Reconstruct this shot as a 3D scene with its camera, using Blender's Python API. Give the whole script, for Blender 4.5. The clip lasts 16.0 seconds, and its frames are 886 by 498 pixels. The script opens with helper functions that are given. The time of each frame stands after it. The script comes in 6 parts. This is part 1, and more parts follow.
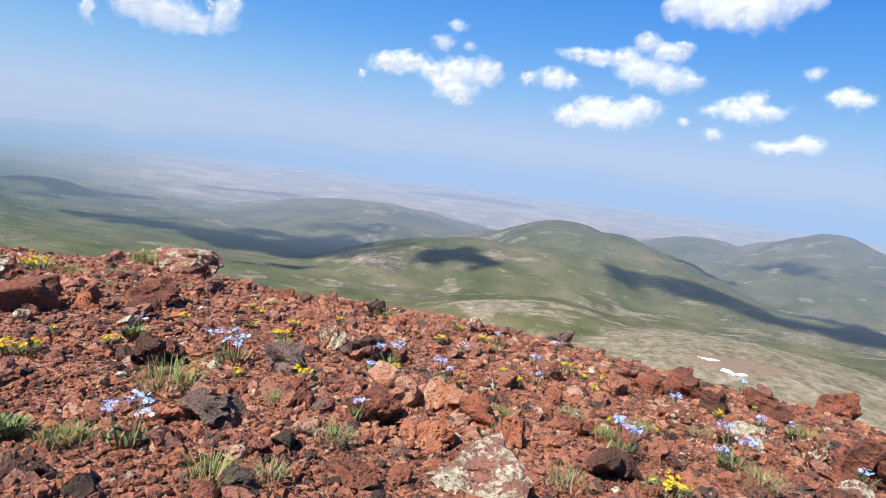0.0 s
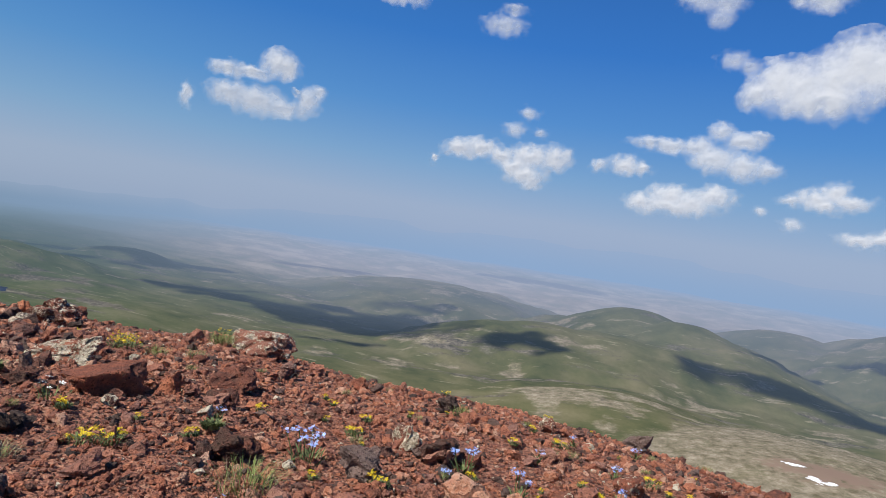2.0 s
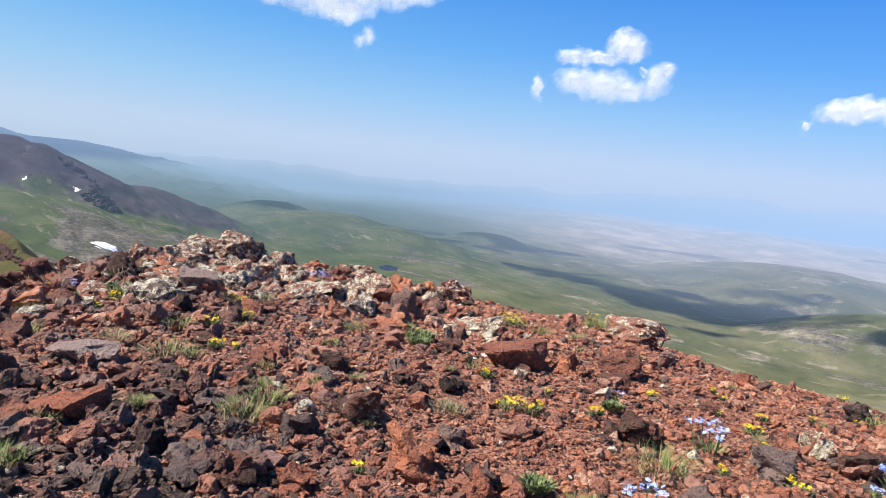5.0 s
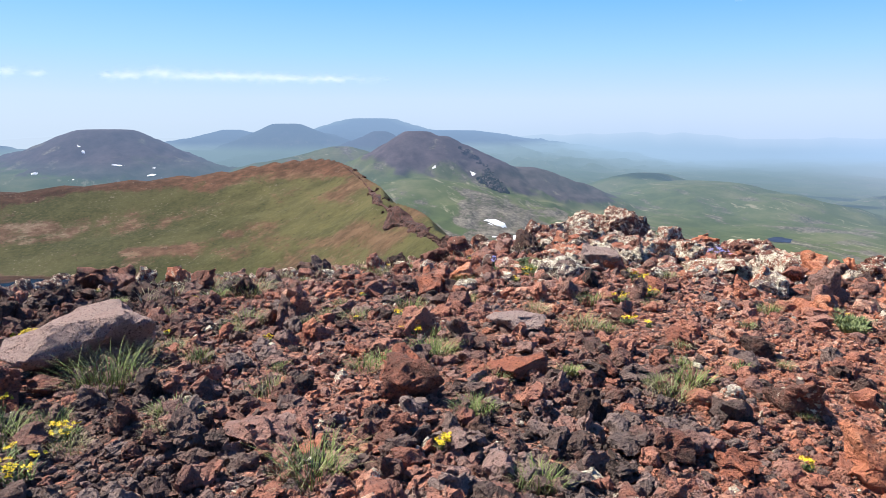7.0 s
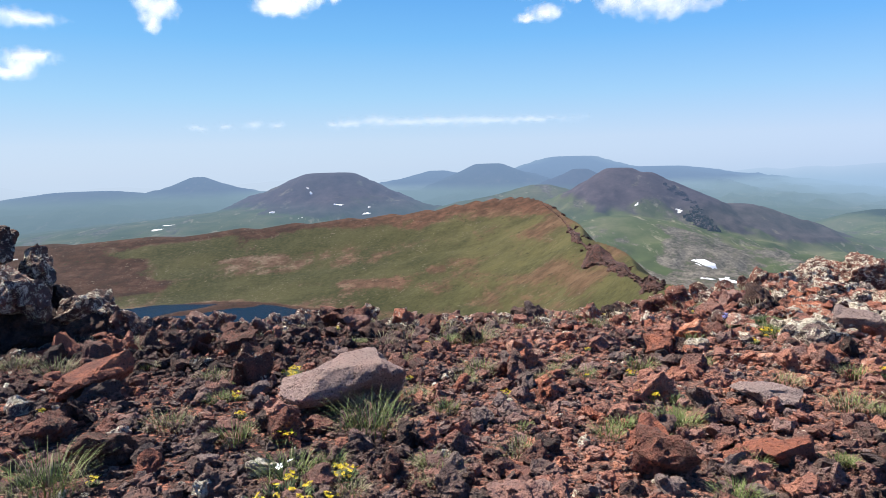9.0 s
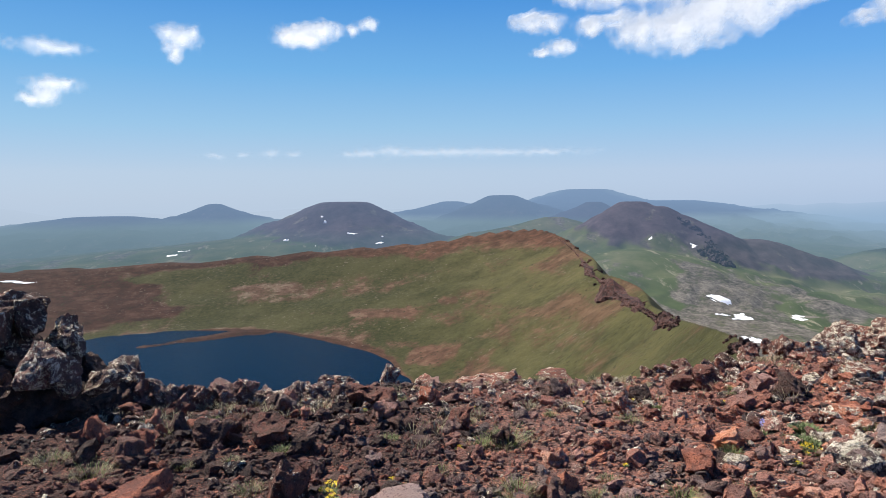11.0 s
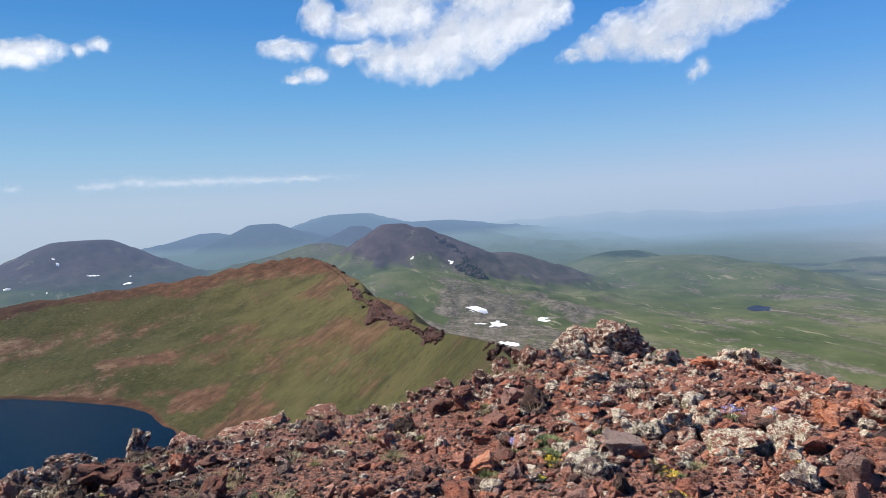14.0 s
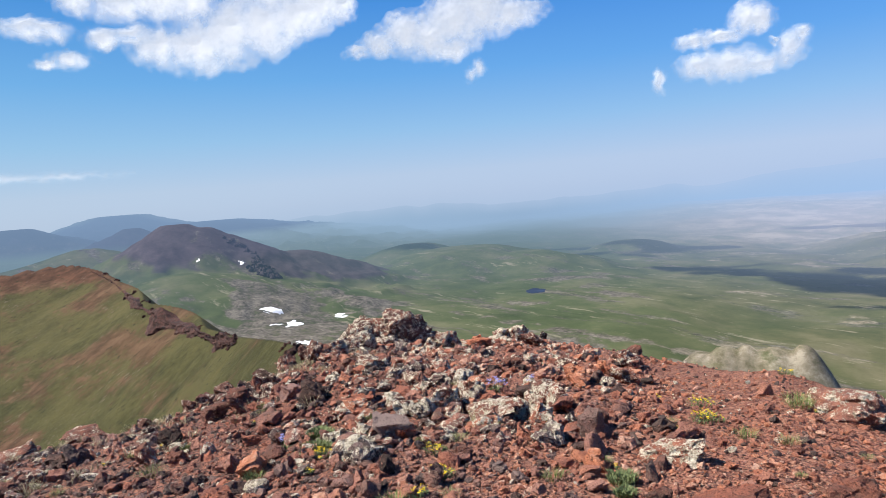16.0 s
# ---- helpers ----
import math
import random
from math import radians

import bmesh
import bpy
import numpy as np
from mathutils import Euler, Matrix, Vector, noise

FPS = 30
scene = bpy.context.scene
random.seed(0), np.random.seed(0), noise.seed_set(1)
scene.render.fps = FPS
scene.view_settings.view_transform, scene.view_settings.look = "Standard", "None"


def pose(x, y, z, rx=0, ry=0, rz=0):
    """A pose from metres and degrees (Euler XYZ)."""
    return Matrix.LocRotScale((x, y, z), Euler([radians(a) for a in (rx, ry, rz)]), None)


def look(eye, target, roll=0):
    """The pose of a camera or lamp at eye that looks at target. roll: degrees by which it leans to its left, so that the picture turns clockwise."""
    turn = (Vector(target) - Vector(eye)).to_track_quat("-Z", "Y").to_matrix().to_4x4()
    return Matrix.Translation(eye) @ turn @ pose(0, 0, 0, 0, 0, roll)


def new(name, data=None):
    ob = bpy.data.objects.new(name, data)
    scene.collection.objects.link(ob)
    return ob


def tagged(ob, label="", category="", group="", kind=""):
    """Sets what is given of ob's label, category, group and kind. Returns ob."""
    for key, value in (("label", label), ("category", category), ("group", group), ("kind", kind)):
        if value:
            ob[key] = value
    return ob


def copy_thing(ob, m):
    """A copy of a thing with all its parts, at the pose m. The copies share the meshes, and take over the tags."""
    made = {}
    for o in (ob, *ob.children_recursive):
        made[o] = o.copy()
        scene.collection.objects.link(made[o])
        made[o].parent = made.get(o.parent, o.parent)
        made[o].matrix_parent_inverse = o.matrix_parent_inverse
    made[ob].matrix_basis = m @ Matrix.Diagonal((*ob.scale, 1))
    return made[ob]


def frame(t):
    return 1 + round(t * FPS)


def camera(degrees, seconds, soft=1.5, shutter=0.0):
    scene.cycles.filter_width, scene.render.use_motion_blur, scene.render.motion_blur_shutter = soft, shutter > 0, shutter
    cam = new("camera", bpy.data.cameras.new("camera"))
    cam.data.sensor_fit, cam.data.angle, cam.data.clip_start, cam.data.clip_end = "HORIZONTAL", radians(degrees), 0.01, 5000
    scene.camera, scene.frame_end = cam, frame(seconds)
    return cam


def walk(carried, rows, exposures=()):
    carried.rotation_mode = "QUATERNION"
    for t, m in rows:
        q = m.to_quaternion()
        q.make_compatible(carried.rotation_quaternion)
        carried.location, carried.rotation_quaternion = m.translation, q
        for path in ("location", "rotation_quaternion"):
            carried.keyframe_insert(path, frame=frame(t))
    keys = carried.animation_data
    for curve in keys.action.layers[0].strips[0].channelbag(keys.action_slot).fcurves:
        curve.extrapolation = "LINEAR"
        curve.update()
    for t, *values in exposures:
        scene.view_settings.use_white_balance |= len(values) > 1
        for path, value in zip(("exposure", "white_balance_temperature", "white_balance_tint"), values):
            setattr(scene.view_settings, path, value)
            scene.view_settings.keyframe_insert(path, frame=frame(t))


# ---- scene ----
cam = camera(67.8, 16.0, soft=0.15)
PATH = [
    (0, (0.179, -0.022, 0.667), (0.213, 1.959, 0.393), 6.9),
    (0.5, (0.166, -0.016, 0.688), (0.123, 1.977, 0.52), 6.8),
    (1, (0.154, -0.013, 0.701), (0.04, 1.981, 0.593), 7.1),
    (1.5, (0.144, -0.01, 0.702), (-0.017, 1.982, 0.619), 7.7),
    (2, (0.139, -0.007, 0.708), (-0.059, 1.982, 0.652), 8.4),
    (2.5, (0.132, -0.008, 0.706), (-0.1, 1.978, 0.654), 8.8),
    (3, (0.125, -0.01, 0.706), (-0.158, 1.969, 0.65), 8.9),
    (3.2, (0.125, -0.012, 0.708), (-0.169, 1.966, 0.653), 8.9),
    (5.3, (0.035, -0.104, 0.716), (-1.208, 1.434, 0.416), 5.0),
    (5.5, (0.027, -0.11, 0.721), (-1.26, 1.378, 0.363), 4.3),
    (6, (0.016, -0.127, 0.72), (-1.442, 1.197, 0.369), 5.0),
    (6.5, (0.016, -0.16, 0.723), (-1.651, 0.876, 0.336), 3.1),
    (7, (0.017, -0.181, 0.731), (-1.79, 0.59, 0.357), 0.1),
    (7.5, (0.021, -0.205, 0.744), (-1.868, 0.356, 0.399), -0.7),
    (8, (0.023, -0.236, 0.754), (-1.902, 0.203, 0.437), -0.7),
    (8.5, (0.021, -0.266, 0.769), (-1.94, 0.037, 0.516), -1.8),
    (9, (0.017, -0.287, 0.797), (-1.956, -0.084, 0.542), -1.4),
    (9.2, (0.0, -0.286, 0.831), (-1.982, -0.101, 0.633), 0.2),
    (11.3, (-0.016, -0.4, 1.127), (-2.002, -0.232, 0.965), -0.5),
    (11.5, (-0.01, -0.412, 1.152), (-1.994, -0.234, 0.973), -0.3),
    (12, (-0.026, -0.406, 1.186), (-2.006, -0.157, 1.047), -0.8),
    (12.5, (-0.038, -0.391, 1.178), (-2.009, -0.08, 1.038), -0.1),
    (13, (-0.041, -0.367, 1.18), (-1.986, 0.084, 1.062), -0.5),
    (13.5, (-0.064, -0.322, 1.165), (-1.964, 0.29, 1.033), -1.3),
    (14, (-0.075, -0.28, 1.162), (-1.885, 0.566, 1.054), -3.3),
    (14.5, (-0.076, -0.245, 1.145), (-1.82, 0.728, 1.047), -3.6),
    (15, (-0.078, -0.2, 1.127), (-1.739, 0.902, 0.978), -5.6),
    (15.5, (-0.068, -0.173, 1.119), (-1.664, 1.022, 0.969), -5.5),
    (16, (-0.051, -0.14, 1.108), (-1.514, 1.213, 0.945), -4.6),
]
walk(cam, [(t, look(eye, target, roll)) for t, eye, target, roll in PATH],
     exposures=[(0.0, 0.78), (0.5, 0.48), (1.0, 0.33), (2.0, 0.24), (3.2, 0.24), (5.3, 0.98), (6.0, 1.03), (7.0, 1.15), (8.0, 1.13), (9.0, 1.0), (11.5, 0.74), (12.0, 0.76), (12.5, 0.62), (13.5, 0.70), (14.5, 0.63), (15.0, 0.63), (16.0, 0.75)])

# ---------------------------------------------------------------- light
SUN_AZ, SUN_EL = 135.0, 50.0          # degrees to the left of +y, and above the horizon
SUN_DIR = Vector((-math.sin(radians(SUN_AZ)) * math.cos(radians(SUN_EL)),
                  math.cos(radians(SUN_AZ)) * math.cos(radians(SUN_EL)),
                  math.sin(radians(SUN_EL))))
world = bpy.data.worlds.new("sky")
scene.world = world
world.use_nodes = True
wn, wl = world.node_tree.nodes, world.node_tree.links
sky = wn.new("ShaderNodeTexSky")
sky.sky_type = "NISHITA"
sky.sun_disc = False
sky.sun_elevation = radians(SUN_EL)
sky.sun_rotation = radians(360 - SUN_AZ)
sky.altitude = 2600
sky.air_density = 1.0
sky.dust_density = 2.6
sky.ozone_density = 2.0
# mountain air: deep blue overhead, whitened by haze towards the horizon
coord = wn.new("ShaderNodeTexCoord")
split = wn.new("ShaderNodeSeparateXYZ")
wl.new(coord.outputs["Generated"], split.inputs[0])
air = wn.new("ShaderNodeValToRGB")
for k, (p, c) in enumerate([(0.0, (0.55, 0.71, 0.95)), (0.035, (0.55, 0.72, 0.96)), (0.10, (0.37, 0.67, 1.0)), (0.18, (0.195, 0.535, 1.0)),
                            (0.28, (0.085, 0.37, 0.91)), (0.5, (0.04, 0.19, 0.58)), (1.0, (0.02, 0.085, 0.25))]):
    el = air.color_ramp.elements[k] if k < 2 else air.color_ramp.elements.new(p)
    el.position, el.color = p, (*c, 1)
wl.new(split.outputs["Z"], air.inputs[0])
scale = wn.new("ShaderNodeVectorMath")
scale.operation = "SCALE"
scale.inputs["Scale"].default_value = 0.1
wl.new(sky.outputs[0], scale.inputs[0])
tint = wn.new("ShaderNodeMix")
tint.data_type = "RGBA"
tint.inputs["Factor"].default_value = 0.9
wl.new(scale.outputs[0], tint.inputs["A"])
# the haze is brighter on the sun's side
side = wn.new("ShaderNodeVectorMath")
side.operation = "DOT_PRODUCT"
side.inputs[1].default_value = Vector((SUN_DIR.x, SUN_DIR.y, 0)).normalized()
wl.new(coord.outputs["Generated"], side.inputs[0])
half = wn.new("ShaderNodeMapRange")
half.inputs["From Min"].default_value, half.inputs["From Max"].default_value = -0.7, 0.7
wl.new(side.outputs["Value"], half.inputs["Value"])
gain = wn.new("ShaderNodeMix")
gain.data_type = "RGBA"
low_air = wn.new("ShaderNodeMapRange")
low_air.interpolation_type = "SMOOTHSTEP"
low_air.inputs["From Min"].default_value, low_air.inputs["From Max"].default_value = 0.03, 0.2
wl.new(split.outputs["Z"], low_air.inputs["Value"])
away = wn.new("ShaderNodeMix")
away.data_type = "RGBA"
away.inputs["A"].default_value = (1.08, 1.06, 1.14, 1)
away.inputs["B"].default_value = (0.78, 0.91, 1.14, 1)
wl.new(low_air.outputs["Result"], away.inputs["Factor"])
wl.new(away.outputs["Result"], gain.inputs["A"])
gain.inputs["B"].default_value = (1.10, 1.07, 1.03, 1)
wl.new(half.outputs["Result"], gain.inputs["Factor"])
lit = wn.new("ShaderNodeVectorMath")
lit.operation = "MULTIPLY"
wl.new(air.outputs[0], lit.inputs[0])
wl.new(gain.outputs["Result"], lit.inputs[1])
wl.new(lit.outputs[0], tint.inputs["B"])
wl.new(tint.outputs["Result"], wn["Background"].inputs[0])
wn["Background"].inputs[1].default_value = 0.48

sun_data = bpy.data.lights.new("sun", "SUN")
sun_data.energy = 5.0
sun_data.angle = radians(0.5)
sun_data.color = (1.0, 0.95, 0.87)
sun = new("sun", sun_data)
sun.matrix_world = look(SUN_DIR * 100, (0, 0, 0))
tagged(sun, "the afternoon sun", "sun", kind="structure")


# ---------------------------------------------------------------- noise and tables
def _hash(ix, iy, seed):
    h = (ix * 374761393 + iy * 668265263 + seed * 1442695041) & 0xFFFFFFFF
    h = ((h ^ (h >> 13)) * 1274126177) & 0xFFFFFFFF
    return ((h ^ (h >> 16)) & 0xFFFF) / 65535.0


def vnoise(x, y, seed=0):
    """Smooth value noise in the plane, 0 to 1."""
    fx, fy = np.floor(x), np.floor(y)
    ix, iy = fx.astype(np.int64), fy.astype(np.int64)
    u, v = x - fx, y - fy
    u, v = u * u * u * (u * (6 * u - 15) + 10), v * v * v * (v * (6 * v - 15) + 10)
    a = _hash(ix, iy, seed) * (1 - u) + _hash(ix + 1, iy, seed) * u
    b = _hash(ix, iy + 1, seed) * (1 - u) + _hash(ix + 1, iy + 1, seed) * u
    return a * (1 - v) + b * v


def fbm(x, y, octaves=4, seed=0):
    """Layered noise, about -1 to 1."""
    total, amp, norm = 0.0, 1.0, 0.0
    c, s = 0.8, 0.6
    for k in range(octaves):
        total = total + amp * (2 * vnoise(x, y, seed + 17 * k) - 1)
        norm += amp
        amp *= 0.5
        x, y = 2.03 * (c * x - s * y) + 11.3, 2.03 * (s * x + c * y) + 5.7
    return total / norm


def smooth(a, b, x):
    t = np.clip((x - a) / (b - a), 0, 1)
    return t * t * (3 - 2 * t)


def at_az(az, r):
    return -r * math.sin(radians(az)), r * math.cos(radians(az))


# the brink of the stony summit round the camera: azimuth (left of +y), distance, height
BRINK = np.array([
    (-180, 5, 0.0), (-100, 4, -0.2), (-60, 3.2, -0.30), (-38, 3.3, -0.23), (-23, 3.5, -0.27), (-13, 3.7, -0.28), (-1, 3.9, -0.26),
    (8, 4.0, -0.28), (15, 4.2, -0.25), (22, 4.5, -0.18), (26, 4.8, -0.27), (32, 6.3, -0.56), (38, 8.4, -0.95),
    (44, 10.5, -1.36), (50, 10.6, -1.4), (56, 9.6, -1.0), (62, 7.6, -0.72), (68, 6.8, -0.74), (74, 7.6, -1.12),
    (80, 7.8, -1.20), (86, 7.6, -1.2), (92, 6.6, -0.86), (98, 5.2, -0.46), (104, 5.2, -0.48), (112, 5.0, -0.4), (130, 5, -0.2), (180, 5, 0.0)])

# the crater's rim: azimuth, distance, height
RIM = [(62, 8, -2), (61, 60, -12.2), (60.9, 90, -17.5), (64, 130, -23.3), (66, 165, -28.6), (68, 205, -32.0), (72.3, 300, -33),
       (73.8, 380, -29.5), (75.2, 430, -25.2), (77, 470, -22), (82, 495, -27), (85, 505, -33.5), (91, 520, -38.5),
       (96.6, 530, -42), (105.5, 545, -48), (111.5, 550, -49.5), (117, 560, -50), (126, 520, -46), (135, 420, -35),
       (142, 250, -12), (150, 90, -4), (140, 12, -2), (100, 7, -3), (80, 9, -3)]
LAKE_Z = -75.0
LAKE_C = at_az(107, 262)
SPIT = (at_az(110.2, 364), at_az(100.5, 384))
LAKE_A, LAKE_B = 124.0, 83.0


def _ring():
    out = []
    for az, r, z in RIM:
        x, y = at_az(az, r)
        dx, dy = x - LAKE_C[0], y - LAKE_C[1]
        out.append((math.atan2(dy, dx), math.hypot(dx, dy), z))
    out.sort()
    a = np.array(out)
    a = np.vstack([a - (2 * math.pi, 0, 0), a, a + (2 * math.pi, 0, 0)])
    psi = np.arange(-9, 9, 0.01)
    soft = np.exp(-0.5 * (np.arange(-12, 13) / 4.0) ** 2)
    soft /= soft.sum()
    return np.stack([psi] + [np.convolve(np.interp(psi, a[:, 0], a[:, k]), soft, "same") for k in (1, 2)], -1)[200:-200]


RING = _ring()

# hills: azimuth, elevation of the top in degrees, distance, top radius, foot radius, drop, flank power, kind (0 grass, 1 cinder, 2 red)
HILLS = []


def hill(*row):
    HILLS.append(row)


hill(112.4, -1.42, 3600, 150, 640, 62, 0.9, 0)
hill(104.2, -0.5, 3600, 45, 340, 100, 0.75, 0)
hill(93.65, -0.4, 2300, 95, 360, 128, 0.85, 4)
hill(99.5, -3.3, 2150, 60, 600, 60, 1, 0)
hill(106, -4.1, 2100, 100, 600, 40, 1, 0)
hill(84.5, -0.5, 4000, 60, 480, 90, 0.8, 0)
hill(80, 0.02, 3700, 80, 420, 130, 0.8, 0)
hill(73, 0.47, 4500, 160, 620, 130, 0.8, 0)
hill(72.3, -0.6, 3200, 40, 330, 120, 0.8, 1)
hill(75.7, -1.9, 2150, 30, 260, 60, 0.9, 0)
hill(66.3, -0.55, 4350, 160, 620, 70, 1, 0)
hill(62.2, -1.2, 4300, 160, 620, 60, 1, 0)
hill(58, -2.0, 4200, 160, 620, 50, 1, 0)
hill(69.2, -0.58, 1900, 40, 400, 190, 0.95, 5)
hill(67.5, -0.97, 1890, 40, 330, 165, 0.95, 1)
hill(65.8, -1.7, 1880, 30, 260, 120, 0.95, 1)
hill(63.2, -3.55, 1900, 40, 260, 90, 1, 1)
hill(60.5, -3.65, 1950, 60, 260, 80, 1, 1)
hill(57.6, -4.75, 2050, 50, 200, 50, 1, 1)
hill(69, -4.7, 1600, 40, 480, 100, 1.1, 0)
hill(49.6, -4, 2500, 52, 224, 52, 1.2, 0)
hill(45.5, -4.65, 2300, 120, 480, 95, 1.2, 0)
hill(40, -5.4, 2150, 60, 340, 80, 1.2, 0)
hill(31.5, -5, 2600, 70, 430, 110, 1.1, 0)
hill(36, -5.4, 2700, 60, 300, 60, 1.1, 0)
hill(10.3, -5.5, 2700, 150, 620, 70, 1.3, 0)
hill(4, -8.35, 1650, 14, 170, 45, 1, 0)
hill(7, -9.2, 1640, 20, 120, 30, 1, 2)
hill(6, -4.65, 2650, 150, 560, 80, 1.2, 0)
hill(-11.4, -4.15, 2150, 60, 470, 145, 1, 0)
hill(-15.1, -4.65, 2050, 50, 410, 125, 1, 0)
hill(-18.6, -5.9, 1950, 40, 320, 90, 1, 0)
hill(-21.2, -7.0, 1880, 30, 230, 60, 1, 0)
hill(-13, -6.9, 1800, 50, 260, 80, 1.1, 0)
hill(-9, -6.75, 1780, 70, 350, 90, 1.1, 0)
hill(-4, -6.7, 1750, 60, 330, 90, 1.1, 0)
hill(0, -7.1, 1720, 40, 260, 70, 1.1, 0)
hill(-22.5, -3.95, 2600, 70, 450, 110, 1, 0)
hill(-31.5, -2.2, 2600, 50, 620, 200, 0.9, 0)
hill(-42, -3, 2500, 50, 620, 190, 0.9, 0)
hill(-11, -11.6, 1250, 40, 230, 30, 1.2, 0)
hill(22.7, -13.45, 900, 8, 26, 34, 1, 3)
hill(24.3, -13.7, 904, 12, 38, 34, 1, 3)
hill(26.2, -14.2, 908, 12, 40, 30, 1, 3)
hill(20.7, -13.7, 902, 14, 42, 34, 1, 3)
hill(18.7, -13.35, 900, 8, 30, 34, 1, 3)
hill(50, -9.5, 1500, 60, 190, 22, 1, 0)
hill(57, -8.9, 1480, 30, 130, 24, 1, 3)
hill(55.1, -8.05, 1400, 12, 95, 32, 1, 3)
hill(-27, -12.9, 1080, 60, 260, 26, 1.2, 3)


def height(x, y):
    """Height of the land, and masks: cinder, red earth, grey scree, near stony summit, cliff."""
    r = np.hypot(x, y) + 1e-9
    az = np.degrees(np.arctan2(-x, y))
    # crater bowl and the outer flank, in polar form round the lake
    dx, dy = x - LAKE_C[0], y - LAKE_C[1]
    psi, d = np.arctan2(dy, dx), np.hypot(dx, dy)
    rim_r, rim_z = np.interp(psi, RING[:, 0], RING[:, 1]), np.interp(psi, RING[:, 0], RING[:, 2])
    ca, sa = -math.sin(radians(107)), math.cos(radians(107))
    ua, ub = (dx * ca + dy * sa) / np.maximum(d, 1e-6), (-dx * sa + dy * ca) / np.maximum(d, 1e-6)
    shore = 1 / np.sqrt((ua / LAKE_A) ** 2 + (ub / LAKE_B) ** 2)
    shore = shore * (1 + 0.05 * fbm(ua * 3, ub * 3, 3, 5))
    t = (d - shore) / np.maximum(rim_r - shore, 1)
    wob = 1.2 * fbm(x / 24, y / 24, 4, 21) + 2.2 * fbm(x / 90, y / 90, 3, 22)
    tc = np.clip(t, 0, 1)
    bowl = LAKE_Z + (rim_z - LAKE_Z) * (0.35 * tc + 0.65 * tc ** 1.7) + wob * np.clip(tc * 4, 0, 1) * np.clip((1 - tc) * 6, 0, 1)
    bowl = np.where(t < 0, LAKE_Z + np.maximum(t * 25, -12), bowl)
    (ax, ay), (bx, by) = SPIT
    along = np.clip(((x - ax) * (bx - ax) + (y - ay) * (by - ay)) / ((bx - ax) ** 2 + (by - ay) ** 2), 0, 1)
    off = np.hypot(x - ax - along * (bx - ax), y - ay - along * (by - ay)) * (1 + 0.5 * fbm(x / 14, y / 14, 3, 6))
    bowl = np.maximum(bowl, LAKE_Z + 1.3 - off / (3.0 + 9.0 * along))
    out = np.maximum(d - rim_r, 0)
    flank = rim_z - 0.95 * np.minimum(out, 14) - 0.5 * np.maximum(out - 14, 0)
    # plateau
    west = smooth(40, 75, az) * smooth(170, 130, az)
    plain = -300 + 55 * smooth(10, 45, az) + 45 * west + np.interp(az, (20, 38, 46, 95), (115, 60, 40, 35)) * smooth(2600, 4700, r)
    plain = plain + 15 * fbm(x / 380, y / 380, 5, 3) + 2.5 * fbm(x / 45, y / 45, 3, 4) + 9 * (0.5 - np.abs(fbm(x / 210 + 3, y / 210, 4, 14)))
    cinder, red, scree = np.zeros_like(r), np.zeros_like(r), np.zeros_like(r)
    land = plain
    rough = 1 + 0.20 * fbm(x / 150, y / 150, 4, 9) + 0.06 * fbm(x / 30, y / 30, 3, 19) + 0.16 * (np.abs(fbm(x / 110, y / 110, 3, 29)) - 0.2)
    for a, e, rr, top_r, foot_r, drop, power, kind in HILLS:
        hx, hy = at_az(a, rr)
        hd = np.hypot(x - hx, y - hy) * rough
        zt = 1.0 + rr * math.tan(radians(e))
        k = 0.5 * (hd - top_r + np.hypot(hd - top_r, 0.2 * top_r + 5)) / (foot_r - top_r)
        zz = zt - drop * np.minimum(k, 20) ** power - 2.0 * np.maximum(0, 1 - hd / top_r)
        blend = 8.0
        m = np.clip(0.5 + 0.5 * (zz - land) / blend, 0, 1)
        land = land * (1 - m) + zz * m + blend * m * (1 - m) * 0.5
        mask = {1: cinder, 2: red, 3: scree, 4: cinder, 5: cinder}.get(kind)
        for other in (cinder, red, scree):
            other *= 1 - m
        if mask is not None:
            mask += m * (1.0 if kind in (2, 3) else 0.85 if kind == 4 else smooth(*((-1.25, -0.75) if kind == 1 else (-0.62, -0.34)), (zz - zt) / drop + 0.3 * fbm(x / 120, y / 120, 4, 91)))
    stony = fbm(x / 210, y / 90, 5, 41) + 0.5 * fbm(x / 50, y / 50, 3, 42)
    bias = -0.25 + 0.16 * smooth(8, -12, az) * smooth(1750, 1200, r) + 1.0 * np.exp(-((az - 59) / 9) ** 2) * smooth(1650, 1350, r) * smooth(700, 800, r) + 0.2 * smooth(60, 30, az) * smooth(1900, 1200, r)
    scree = np.maximum(scree, smooth(0.0, 0.45, stony + bias) * smooth(600, 800, r))
    outer = np.maximum(flank, land)
    far = np.where(t < 1, bowl, outer)
    # stony summit
    re, ze = np.interp(az, BRINK[:, 0], BRINK[:, 1]), np.interp(az, BRINK[:, 0], BRINK[:, 2])
    q = r / re
    near = 0.255 + (ze - 0.255) * np.minimum(q, 1) ** 1.8
    over = np.maximum(r - re, 0)
    near = near - 0.62 * over - 0.45 * np.minimum(over, 1.5)
    z = np.where(q < 1, near, np.maximum(near, far))
    crest = np.exp(-((d - rim_r) / 16.0) ** 2)
    inside = np.where(t < 1.02, 1.0, 0.0) * smooth(250, 330, r)
    red = np.maximum(red, crest * smooth(380, 440, r))
